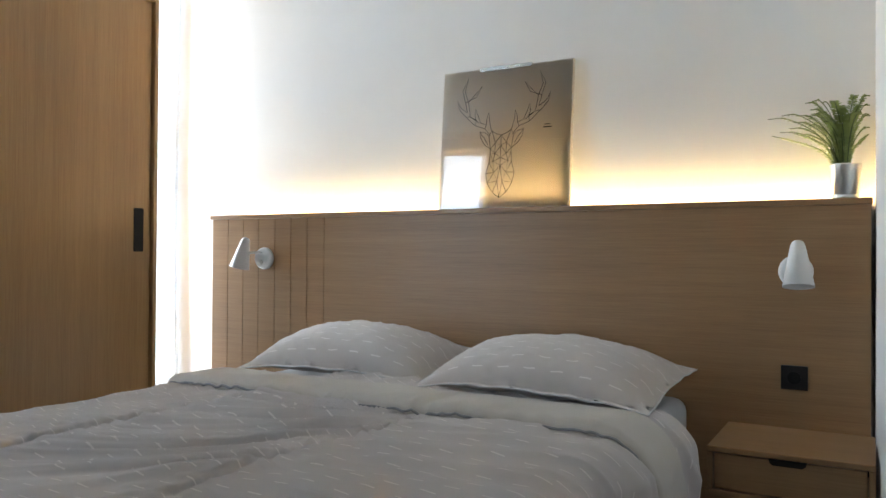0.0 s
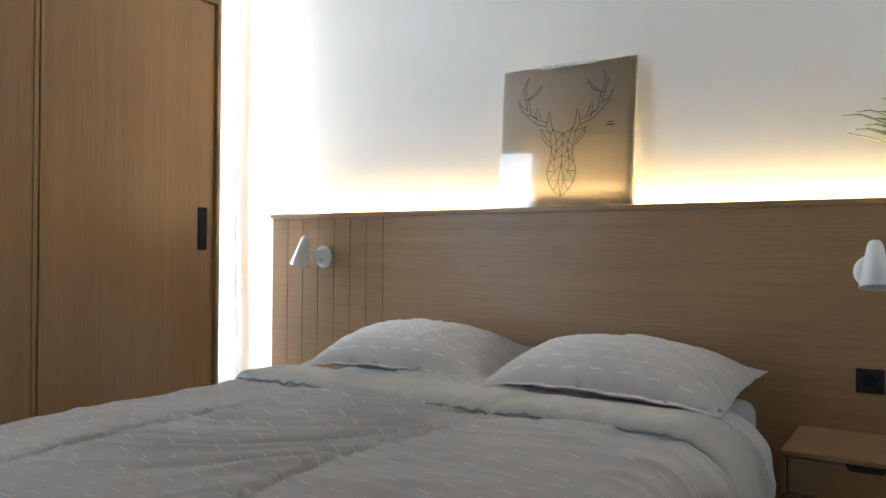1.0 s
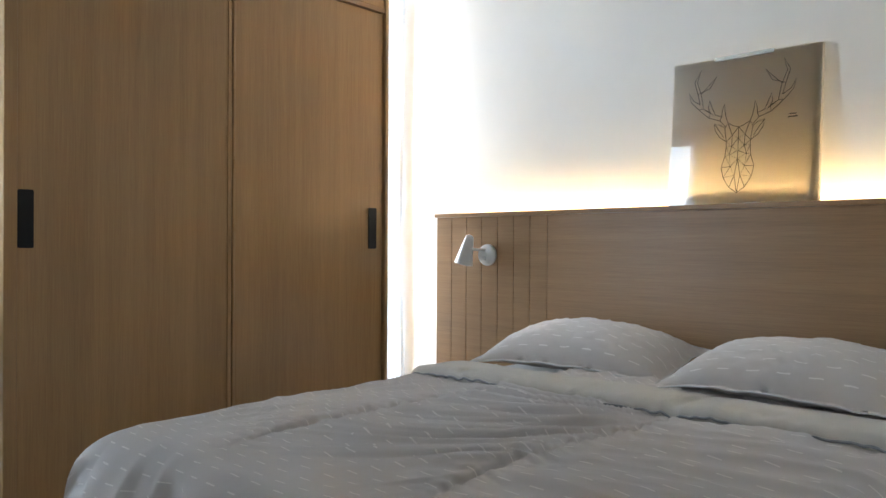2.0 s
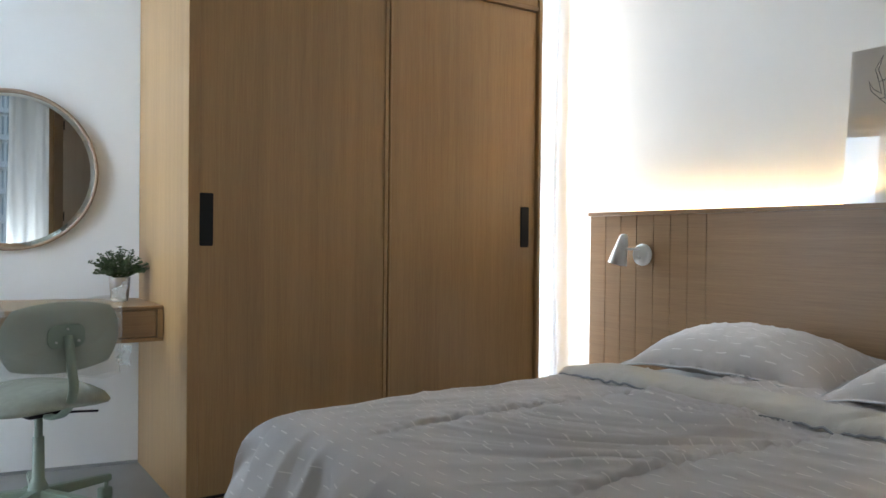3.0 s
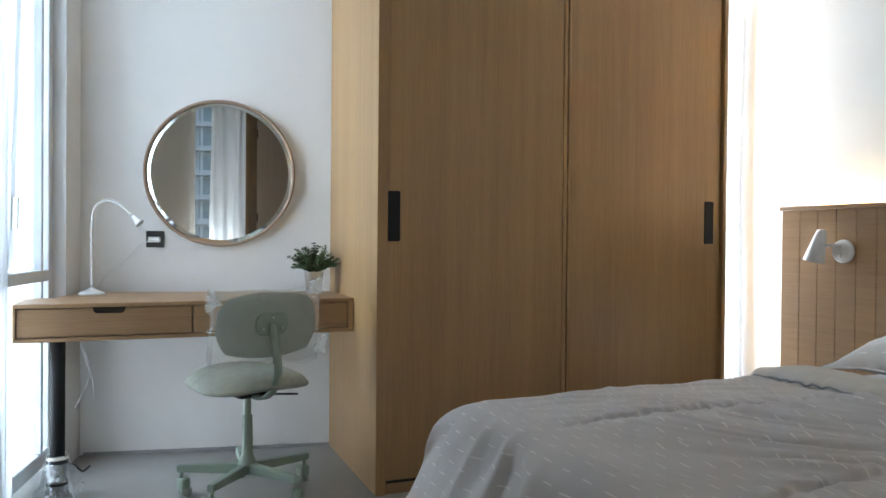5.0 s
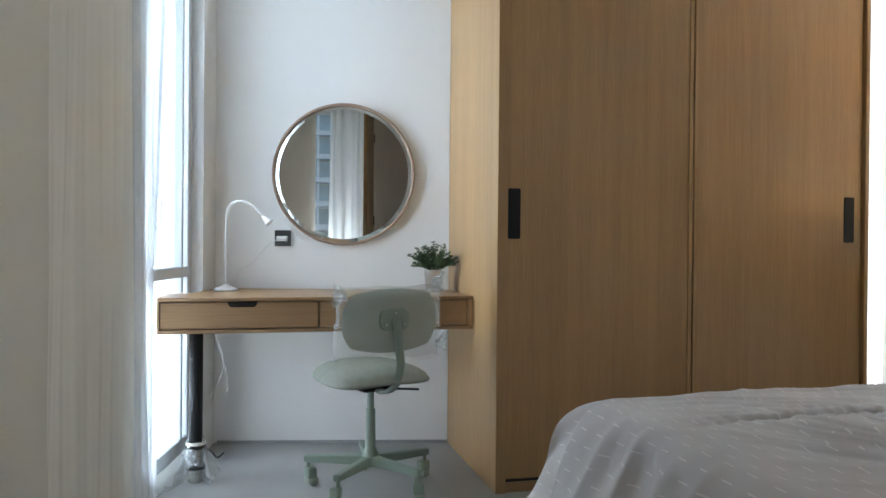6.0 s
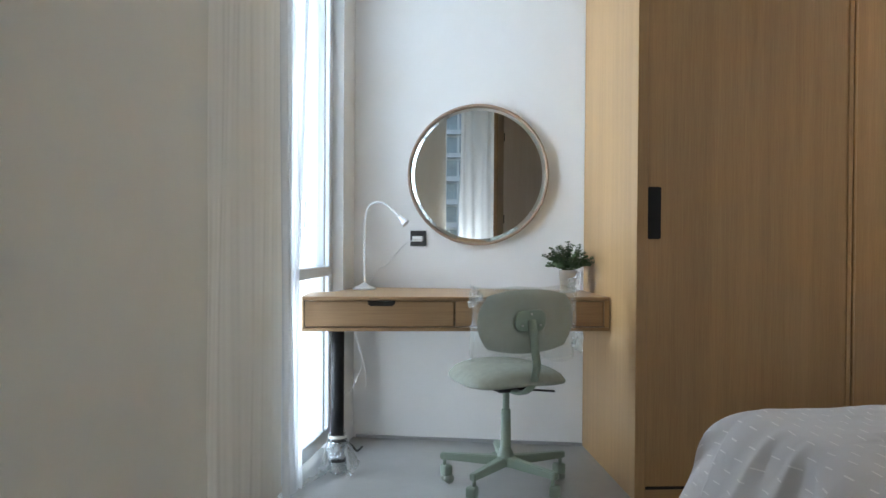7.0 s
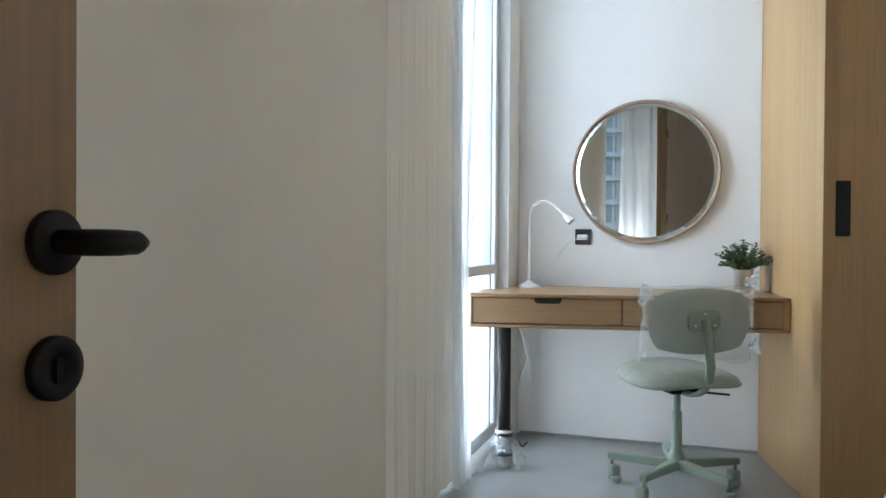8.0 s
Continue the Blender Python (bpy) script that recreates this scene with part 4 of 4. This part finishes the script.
# ---- desk corner ----
def desk():
    """Wall-hung oak desk with two drawers on a black post; its back follows the skewed wall."""
    ob = thing("desk", pose(0, 0, 0), "wall-hung oak desk with two drawers and one black steel leg", "desk")
    x0, x1, yf, z0, z1, t = -1.380, -0.004, -0.430, 0.650, 0.803, 0.016

    def slab(za, zb):
        bm = bmesh.new()
        plan = [(x0, yf), (x1, yf), (x1, 0.054), (-1.180, 0.274), (-1.256, -0.10), (x0, -0.125)]
        lo = [bm.verts.new((*p, za)) for p in plan]
        hi = [bm.verts.new((*p, zb)) for p in plan]
        bm.faces.new(lo[::-1])
        bm.faces.new(hi)
        for i in range(6):
            bm.faces.new((lo[i], lo[(i + 1) % 6], hi[(i + 1) % 6], hi[i]))
        bmesh.ops.bevel(bm, geom=bm.edges[:], offset=0.002, segments=1, affect="EDGES")
        return bm

    part("top", slab(z1 - t, z1), OAK_X, ob)
    part("bottom", slab(z0, z0 + t), OAK_X, ob)
    for xa, xb in ((x0, x0 + 0.010), (x1 - 0.024, x1)):
        part("side", box(xa, xb, yf, -0.16, z0 + t + 0.0005, z1 - t - 0.0005, 0.001, 1), OAK_Z, ob)
    part("back_rail", box(x0 + 0.02, x1 - 0.03, -0.18, -0.165, z0 + t + 0.001, z1 - t - 0.001), OAK_X, ob)
    for xa, xb, cx in ((x0 + 0.013, -0.709, -1.031), (-0.703, x1 - 0.027, -0.36)):
        d = part("drawer", box(xa, xb, yf + 0.006, yf + 0.024, z0 + t + 0.004, z1 - t - 0.004, 0.002, 1), OAK_X, ob)
        # the drawer stays whole; this near-black block paints in the notch's shade
        bm = bmesh.new()
        zt = z1 - t - 0.003
        ring = [(-0.062, 0.0), (0.062, 0.0), (0.059, -0.014), (0.048, -0.023), (-0.048, -0.023), (-0.059, -0.014)]
        lo = [bm.verts.new((cx + a, yf + 0.0045, zt + b)) for a, b in ring]
        hi = [bm.verts.new((cx + a, yf + 0.030, zt + b)) for a, b in ring]
        bm.faces.new(lo)
        bm.faces.new(hi[::-1])
        for i in range(6):
            bm.faces.new((lo[i], hi[i], hi[(i + 1) % 6], lo[(i + 1) % 6]))
        bmesh.ops.recalc_face_normals(bm, faces=bm.faces)
        part("pull", bm, RECESS_SHADE, d, "finger pull as a solid near-black block, its shade painted in")
    part("leg", rod((-1.226, -0.36, 0.004), (-1.226, -0.36, z0 - 0.001), 0.029, seg=24), BLACK, ob, "black round steel leg", True)
    return ob


desk()


def wrapping():
    """Loose clear film bound round the foot of the desk's leg."""
    ob = thing("plastic_wrap", pose(-1.226, -0.36, 0.0), "crumpled clear plastic wrap taped round the black desk leg", "plastic wrap")

    def f(u, v):
        a = u * 2 * math.pi
        r = 0.034 + 0.006 * math.sin(3 * a + 9 * v) + 0.010 * abs(noise.noise(Vector((math.cos(a) * 2, math.sin(a) * 2, v * 6))))
        return Vector((r * math.cos(a), r * math.sin(a), 0.004 + 0.175 * v))

    part("sleeve", sheet(f, 40, 16), FILM_THICK, ob)
    for k, (dx, dy, w) in enumerate(((0.065, 0.02, 0.09), (-0.055, -0.02, 0.07), (-0.09, -0.10, 0.10), (0.05, -0.04, 0.05))):
        def g(u, v, k=k, dx=dx, dy=dy, w=w):
            q = Vector((u * 3 + k * 5, v * 3, k))
            up = (0.17 if k < 2 else 0.03) * (1 - v) ** 1.2
            return Vector((dx * v * 1.3 + (u - 0.5) * w * 0.4 * v, dy * v * 1.3 + (u - 0.5) * w * (0.3 + v), max(0.003, up + 0.035 * noise.noise(q * 1.7) + 0.018 * (k < 2)))) + Vector((0.032 * (1 if dx > 0 else -1) * (1 - v), 0, 0.0))
        part("flap", sheet(g, 12, 12), FILM_THICK, ob)
    for z in (0.165, 0.15, 0.06):
        part("tape", lathe([(0.0395, z), (0.0415, z), (0.0415, z + 0.012), (0.0395, z + 0.012), (0.0395, z)], 24), BLACK_GLOSS if z != 0.165 else WALL_BEIGE, ob)
    return ob


wrapping()


def desk_lamp():
    ob = thing("desk_lamp", pose(-1.125, 0.075, 0.8035), "small white desk lamp with a bent gooseneck", "desk lamp")
    part("base", lathe([(0.001, 0), (0.058, 0), (0.060, 0.006), (0.050, 0.012), (0.022, 0.022), (0.009, 0.034), (0.001, 0.035)], 36), WHITE_PLASTIC, ob, smooth=True)
    p = [(0, 0, 0.03), (0.0, 0, 0.17), (0.001, 0, 0.33), (0.008, 0, 0.392), (0.034, -0.005, 0.430), (0.078, -0.015, 0.440), (0.125, -0.03, 0.418), (0.170, -0.045, 0.375)]
    part("neck", tube(curve_points(p, 8), 0.006, 10), WHITE_PLASTIC, ob, smooth=True)
    bm = lathe([(0.001, 0.052), (0.008, 0.050), (0.010, 0.045), (0.020, 0.006), (0.0225, 0), (0.0205, 0), (0.016, 0.008), (0.001, 0.012)], 28)
    bm.transform(look((0.208, -0.060, 0.333), (0.170, -0.045, 0.375)) @ pose(0, 0, 0, 180, 0, 0))
    part("head", bm, WHITE_PLASTIC, ob, smooth=True)
    return ob


desk_lamp()
q = [on_desk_wall(-0.86, 1.058, 0.034), on_desk_wall(-0.91, 1.035, 0.03), on_desk_wall(-0.96, 0.985, 0.012), on_desk_wall(-1.01, 0.925, 0.010), on_desk_wall(-1.05, 0.905, 0.02), on_desk_wall(-1.075, 0.86, 0.06), on_desk_wall(-1.09, 0.8085, 0.12)]
tagged(link_mesh("lamp_cable", tube(curve_points(q, 8), 0.0024, 6), WHITE_PLASTIC, smooth=True), "thin white cable from the socket to the desk lamp", "cable")
q = [(-1.175, 0.0, 0.648), (-1.165, 0.02, 0.58), (-1.14, 0.06, 0.50), (-1.135, 0.08, 0.42), (-1.16, 0.06, 0.35), (-1.19, 0.02, 0.29)]
tagged(link_mesh("power_cable", tube(curve_points(q, 8), 0.0022, 6), WHITE_PLASTIC, smooth=True), "loose white cable hanging under the desk", "cable")
q = [(-1.17, -0.10, 0.645), (-1.15, -0.06, 0.55), (-1.12, 0.0, 0.43), (-1.11, 0.05, 0.34), (-1.115, 0.05, 0.31)]
tagged(link_mesh("power_cable", tube(curve_points(q, 8), 0.0022, 6), WHITE_PLASTIC, smooth=True), "loose white cable hanging under the desk", "cable")
q = [(-1.20, -0.33, 0.14), (-1.17, -0.25, 0.10), (-1.15, -0.1, 0.03), (-1.13, 0.06, 0.006)]
tagged(link_mesh("black_cable", tube(curve_points(q, 8), 0.005, 6), BLACK, smooth=True), "short black cable on the floor behind the leg", "cable")
socket(desk_wall_pose(-0.846, 1.064, 0.0052), "square black wall socket with a white plug above the desk", True)


def mirror():
    """Round mirror with a bevelled rim in a thin frame; plane xz, front -y."""
    ob = thing("mirror", desk_wall_pose(-0.539, 1.397, 0.004) @ pose(0, 0, 0, 0, 0, -0.6), "round wall mirror with a faceted rim in a thin beige frame", "mirror")
    R = 0.368
    bm = lathe([(R - 0.012, 0.001), (R, 0.001), (R, 0.026), (R - 0.003, 0.029), (R - 0.009, 0.029), (R - 0.012, 0.026), (R - 0.012, 0.001)], 96)
    bm.transform(pose(0, 0, 0, 90, 0, 0))
    part("frame", bm, BRASS_FRAME, ob, smooth=True)
    r1, r2 = R - 0.0125, R - 0.034
    bm = bmesh.new()
    n = 96
    inner = [bm.verts.new((r2 * math.cos(6.283185 * i / n), -0.018, r2 * math.sin(6.283185 * i / n))) for i in range(n)]
    bm.faces.new(inner)
    part("glass", bm, MIRROR, ob)
    bm = bmesh.new()
    inner = [bm.verts.new((r2 * math.cos(6.283185 * i / n), -0.018, r2 * math.sin(6.283185 * i / n))) for i in range(n)]
    outer = [bm.verts.new((r1 * math.cos(6.283185 * i / n), -0.0135, r1 * math.sin(6.283185 * i / n))) for i in range(n)]
    for i in range(n):
        bm.faces.new((inner[i], outer[i], outer[(i + 1) % n], inner[(i + 1) % n]))
    part("bevel", bm, MIRROR, ob, "bevelled mirror rim")
    part("backing", lathe([(0.001, 0), (r1, 0), (r1, 0.010), (0.001, 0.010)], 64), GREY_TRIM, ob).matrix_local = pose(0, 0, 0, 90, 0, 0)
    return ob


mirror()


def bush():
    ob = thing("potted_plant", pose(-0.122, -0.12, 0.8035), "small bushy green plant in a steel pot on the desk", "potted plant")
    pot_steel(ob, 0.047, 0.110)
    part("soil", lathe([(0.001, 0.096), (0.042, 0.096), (0.001, 0.103)], 24), SOIL, ob)
    rnd = random.Random(11)
    for k in range(40):
        a, el = rnd.uniform(0, 6.28), rnd.uniform(0.25, 1.45)
        ln = rnd.uniform(0.085, 0.150)
        d = Vector((math.cos(a) * math.cos(el), math.sin(a) * math.cos(el), math.sin(el)))
        p0 = Vector((rnd.uniform(-0.02, 0.02), rnd.uniform(-0.02, 0.02), 0.098))
        pts = curve_points([p0, p0 + d * ln * 0.5 + Vector((0, 0, 0.012)), p0 + d * ln], 5)
        st = part("stem", tube(pts, 0.0014, 5), LEAF_STEM, ob)
        bm = bmesh.new()
        for i in range(3, len(pts)):
            for j in range(5):
                aa = rnd.uniform(0, 6.28)
                side = Vector((math.cos(aa), math.sin(aa), rnd.uniform(-0.2, 0.7))).normalized()
                up = side.cross(d)
                if up.length < 0.1:
                    continue
                up = up.normalized() * rnd.uniform(0.005, 0.008)
                l = rnd.uniform(0.014, 0.024)
                b = pts[i]
                m1 = b + side * l * 0.5 + Vector((0, 0, 0.002))
                bm.faces.new([bm.verts.new(q) for q in (b, m1 - up, b + side * l, m1 + up)])
        part("leaf", bm, LEAF, st)
    return ob


bush()


# ---- chair ----
def office_chair():
    """Sage swivel chair, its back to -y, the backrest still in its plastic bag."""
    ob = thing("office_chair", pose(-0.497, -0.590, 0, 0, 0, 20), "sage green swivel chair with its backrest still in clear plastic", "office chair")
    seat_z = 0.514

    def seat(u, v):
        a, r = u * 2 * math.pi, v
        cx, cy = math.cos(a), math.sin(a)
        k = (abs(cx) ** 3.2 + abs(cy) ** 3.2) ** (-1 / 3.2)
        x, y = 0.228 * k * cx, 0.215 * k * cy
        return x, y, k

    bm = bmesh.new()
    n, rings = 48, []
    prof = [(0.0, 0.020), (0.35, 0.020), (0.62, 0.021), (0.80, 0.015), (0.92, 0.003), (0.985, -0.014), (1.0, -0.022), (0.975, -0.031), (0.88, -0.040), (0.62, -0.050), (0.3, -0.054), (0.0, -0.054)]
    for r, z in prof:
        ring = []
        for i in range(n):
            x, y, k = seat(i / n, r)
            saddle = -0.022 * (abs(x) / 0.228) ** 2 * r * r
            ring.append(bm.verts.new((x * r, y * r, seat_z + z + saddle + 0.008 * (y / 0.2) * r)))
        rings.append(ring)
    for a, c in zip(rings, rings[1:]):
        for i in range(n):
            bm.faces.new((a[i], a[(i + 1) % n], c[(i + 1) % n], c[i]))
    bmesh.ops.remove_doubles(bm, verts=bm.verts, dist=1e-5)
    bmesh.ops.recalc_face_normals(bm, faces=bm.faces)
    part("seat", bm, SAGE_CLOTH, ob, "sage green upholstered seat", True)

    # backrest: a curved pad with a shell behind
    def back(front, w, h):
        b = bmesh.new()
        m = 28
        g = []
        for i in range(m + 1):
            row = []
            for j in range(m + 1):
                a, c = 2 * i / m - 1, 2 * j / m - 1
                # square to rounded square
                sx = a * math.sqrt(1 - 0.34 * c * c)
                sz = c * math.sqrt(1 - 0.34 * a * a)
                x, z = sx * w / 2, sz * h / 2
                rim = max(abs(a), abs(c)) ** 6
                bow = 0.35 * x * x
                y = bow + (0.034 * (1 - rim) + 0.004 if front else -0.010 * (1 - rim))
                row.append(b.verts.new((x, y, z)))
            g.append(row)
        for i in range(m):
            for j in range(m):
                q = (g[i][j], g[i + 1][j], g[i + 1][j + 1], g[i][j + 1])
                b.faces.new(q if not front else q[::-1])
        return b

    place = pose(0.010, -0.165, 0.727, 4, 0, 0)
    bm = back(True, 0.437, 0.256)
    bm.transform(place)
    part("backrest", bm, SAGE_CLOTH, ob, "upholstered sage backrest", True)
    bm = back(False, 0.446, 0.264)
    bm.transform(place)
    part("shell", bm, SAGE_SHELL, ob, "sage plastic back shell", True)
    bm = rounded_plate(0.140, 0.088, 0.010, 0.034, 8, bevel=0.003)
    bm.transform(place @ pose(0, -0.0165, 0.006))
    plate = part("back_plate", bm, SAGE, ob, "", True)
    for x, z in ((-0.042, -0.02), (0.0, 0.026), (0.042, -0.02)):
        part("screw", rod((0.010 + x, -0.189, 0.733 + z), (0.010 + x, -0.195, 0.733 + z), 0.0045, seg=12), STEEL, plate)
    p = [(0.012, -0.188, 0.735), (0.012, -0.200, 0.700), (0.014, -0.212, 0.620), (0.018, -0.218, 0.545), (0.010, -0.195, 0.470), (-0.005, -0.14, 0.432), (-0.01, -0.04, 0.430)]
    pts = curve_points(p, 7)
    bm = bmesh.new()
    rows = []
    for i, c in enumerate(pts):
        d = (pts[min(i + 1, len(pts) - 1)] - pts[max(i - 1, 0)]).normalized()
        nrm = Vector((1, 0, 0)).cross(d).normalized() * 0.008
        s = Vector((0.017, 0, 0))
        rows.append([bm.verts.new(c + q) for q in (-s - nrm, s - nrm, s + nrm, -s + nrm)])
    for a, c in zip(rows, rows[1:]):
        for k in range(4):
            bm.faces.new((a[k], a[(k + 1) % 4], c[(k + 1) % 4], c[k]))
    bm.faces.new(rows[0][::-1])
    bm.faces.new(rows[-1])
    bmesh.ops.recalc_face_normals(bm, faces=bm.faces)
    bmesh.ops.bevel(bm, geom=[e for e in bm.edges if len(e.link_faces) == 2 and e.calc_face_angle(0) > 0.8], offset=0.003, segments=2, affect="EDGES")
    part("back_arm", bm, SAGE, ob, "bent sage steel bar", True)
    part("mechanism", box(-0.075, 0.075, -0.085, 0.085, 0.424, 0.442, 0.006), BLACK, ob)
    part("lever", tube([(0.04, -0.05, 0.426), (0.10, -0.07, 0.424), (0.185, -0.09, 0.416)], 0.0045, 8), BLACK, ob, "thin black height lever", True)
    part("column", rod((0, 0, 0.30), (0, 0, 0.425), 0.0145, seg=20), SAGE, ob, smooth=True)
    part("sleeve", lathe([(0.001, 0.10), (0.038, 0.10), (0.040, 0.125), (0.034, 0.15), (0.0225, 0.175), (0.020, 0.335), (0.017, 0.338), (0.001, 0.338)], 28), SAGE, ob, smooth=True)
    for k in range(5):
        a = radians(-74 + 72 * k)
        m = pose(0, 0, 0, 0, 0, math.degrees(a))
        bm = bmesh.new()
        ends = ((0.028, 0.020, 0.098, 0.140), (0.285, 0.014, 0.104, 0.132))
        ring = []
        for x, hw, za, zb in ends:
            ring.append([bm.verts.new((x, s * hw, z)) for s, z in ((-1, za), (1, za), (1, zb), (-1, zb))])
        for i in range(4):
            bm.faces.new((ring[0][i], ring[1][i], ring[1][(i + 1) % 4], ring[0][(i + 1) % 4]))
        bm.faces.new(ring[0][::-1])
        bm.faces.new(ring[1])
        bmesh.ops.recalc_face_normals(bm, faces=bm.faces)
        bmesh.ops.bevel(bm, geom=bm.edges[:], offset=0.004, segments=2, affect="EDGES")
        bm.transform(m)
        arm = part("foot_arm", bm, SAGE, ob)
        tw = m @ pose(0.268, 0, 0, 0, 0, 40 + 60 * k)
        bm = rod((0, 0, 0.08), (0, 0, 0.106), 0.008, seg=10)
        box(-0.013, 0.031, -0.025, 0.025, 0.030, 0.080, 0.011, 3, bm)
        bm.transform(tw)
        ca = part("caster", bm, SAGE, ob, "sage caster hood", True)
        for s in (-1, 1):
            bm = rod((0.014, s * 0.017 - 0.0065, 0.0225), (0.014, s * 0.017 + 0.0065, 0.0225), 0.0222, seg=20)
            bm.transform(tw)
            part("wheel", bm, SAGE_SHELL, ca, "", True)

    # the bag over the backrest
    def bag(u, v):
        a = u * 2 * math.pi
        c, s = math.cos(a), math.sin(a)
        k = (abs(c) ** 5 + abs(s) ** 5) ** (-1 / 5)
        q = Vector((c * 1.6, s * 1.6, v * 4))
        x = (0.238 + 0.010 * noise.noise(q * 1.4) + 0.016 * (1 - v) * noise.noise(q * 3)) * k * c
        y = 0.012 + (0.030 + 0.008 * noise.noise(q * 2)) * k * s + 0.3 * x * x
        z = -0.165 + 0.305 * v + 0.020 * noise.noise(Vector((x * 9, 1, v))) * (1 if v < 0.1 or v > 0.9 else 0.2)
        if v > 0.97:
            y = 0.012 + 0.3 * x * x + 0.2 * (y - 0.012)
        return Vector((x, y, z))

    bm = sheet(bag, 72, 26)
    bm.transform(place)
    part("plastic_bag", bm, FILM, ob, "clear plastic bag over the backrest", True)
    for sx, z in ((0.205, 0.150), (-0.235, 0.10), (0.235, -0.11)):
        def ear(u, v, sx=sx, z=z):
            q = Vector((u * 3, v * 3, sx * 20 + z * 9))
            return Vector((sx + (u - 0.4) * 0.06 * (1 if sx > 0 else -1), 0.03 * noise.noise(q * 1.5), z + (v - 0.4) * 0.07 * (0.4 + u) + 0.015 * noise.noise(q * 2.2)))
        bm = sheet(ear, 8, 8)
        bm.transform(place)
        part("bag_corner", bm, FILM_THICK, ob, "crumpled corner of the bag")
    return ob


office_chair()


# ---- door ----
def door():
    """Open oak door with a black lever; x from hinge to free edge, the face towards -y."""
    ob = thing("door_1", DOOR, "open oak door with a black lever handle and key plate", "door")
    ob["kind"] = "structure"
    W = 0.80
    part("leaf", box(0, W, 0, 0.040, 0.008, 2.45, 0.002, 1), OAK_DOOR, ob)
    for z in (0.25, 1.25, 2.15):
        part("hinge", rod((-0.006, -0.004, z), (-0.006, -0.004, z + 0.09), 0.007, seg=12), BLACK, ob)
    cx = W - 0.0225
    bm = lathe([(0.001, 0), (0.0204, 0), (0.0204, 0.0055), (0.0194, 0.007), (0.001, 0.007)], 40)
    bm.transform(pose(cx, -0.0005, 1.0345, 90, 0, 0))
    part("rose", bm, BLACK, ob, "black round handle rose", True)
    way = curve_points([(cx, -0.006, 1.0345), (cx, -0.026, 1.0345), (cx + 0.005, -0.036, 1.0345), (cx + 0.020, -0.039, 1.0345), (cx + 0.040, -0.039, 1.0345)], 6)
    part("lever", tube(way, [0.0085] * 18 + [0.0080] * 4 + [0.0068, 0.0048, 0.003], 14), BLACK, ob, "black lever handle", True)
    bm = lathe([(0.001, 0), (0.0204, 0), (0.0204, 0.0055), (0.0194, 0.007), (0.010, 0.007), (0.009, 0.004), (0.001, 0.004)], 40)
    bm.transform(pose(cx, -0.0005, 0.9555, 90, 0, 0))
    part("key_plate", bm, BLACK, ob, "round black key plate", True)
    part("keyhole", box(cx - 0.0025, cx + 0.0025, -0.0075, -0.003, 0.945, 0.962), RECESS_SHADE, ob)
    return ob


DOOR = pose(-1.489, -4.154, 0, 0, 0, 80)
door()
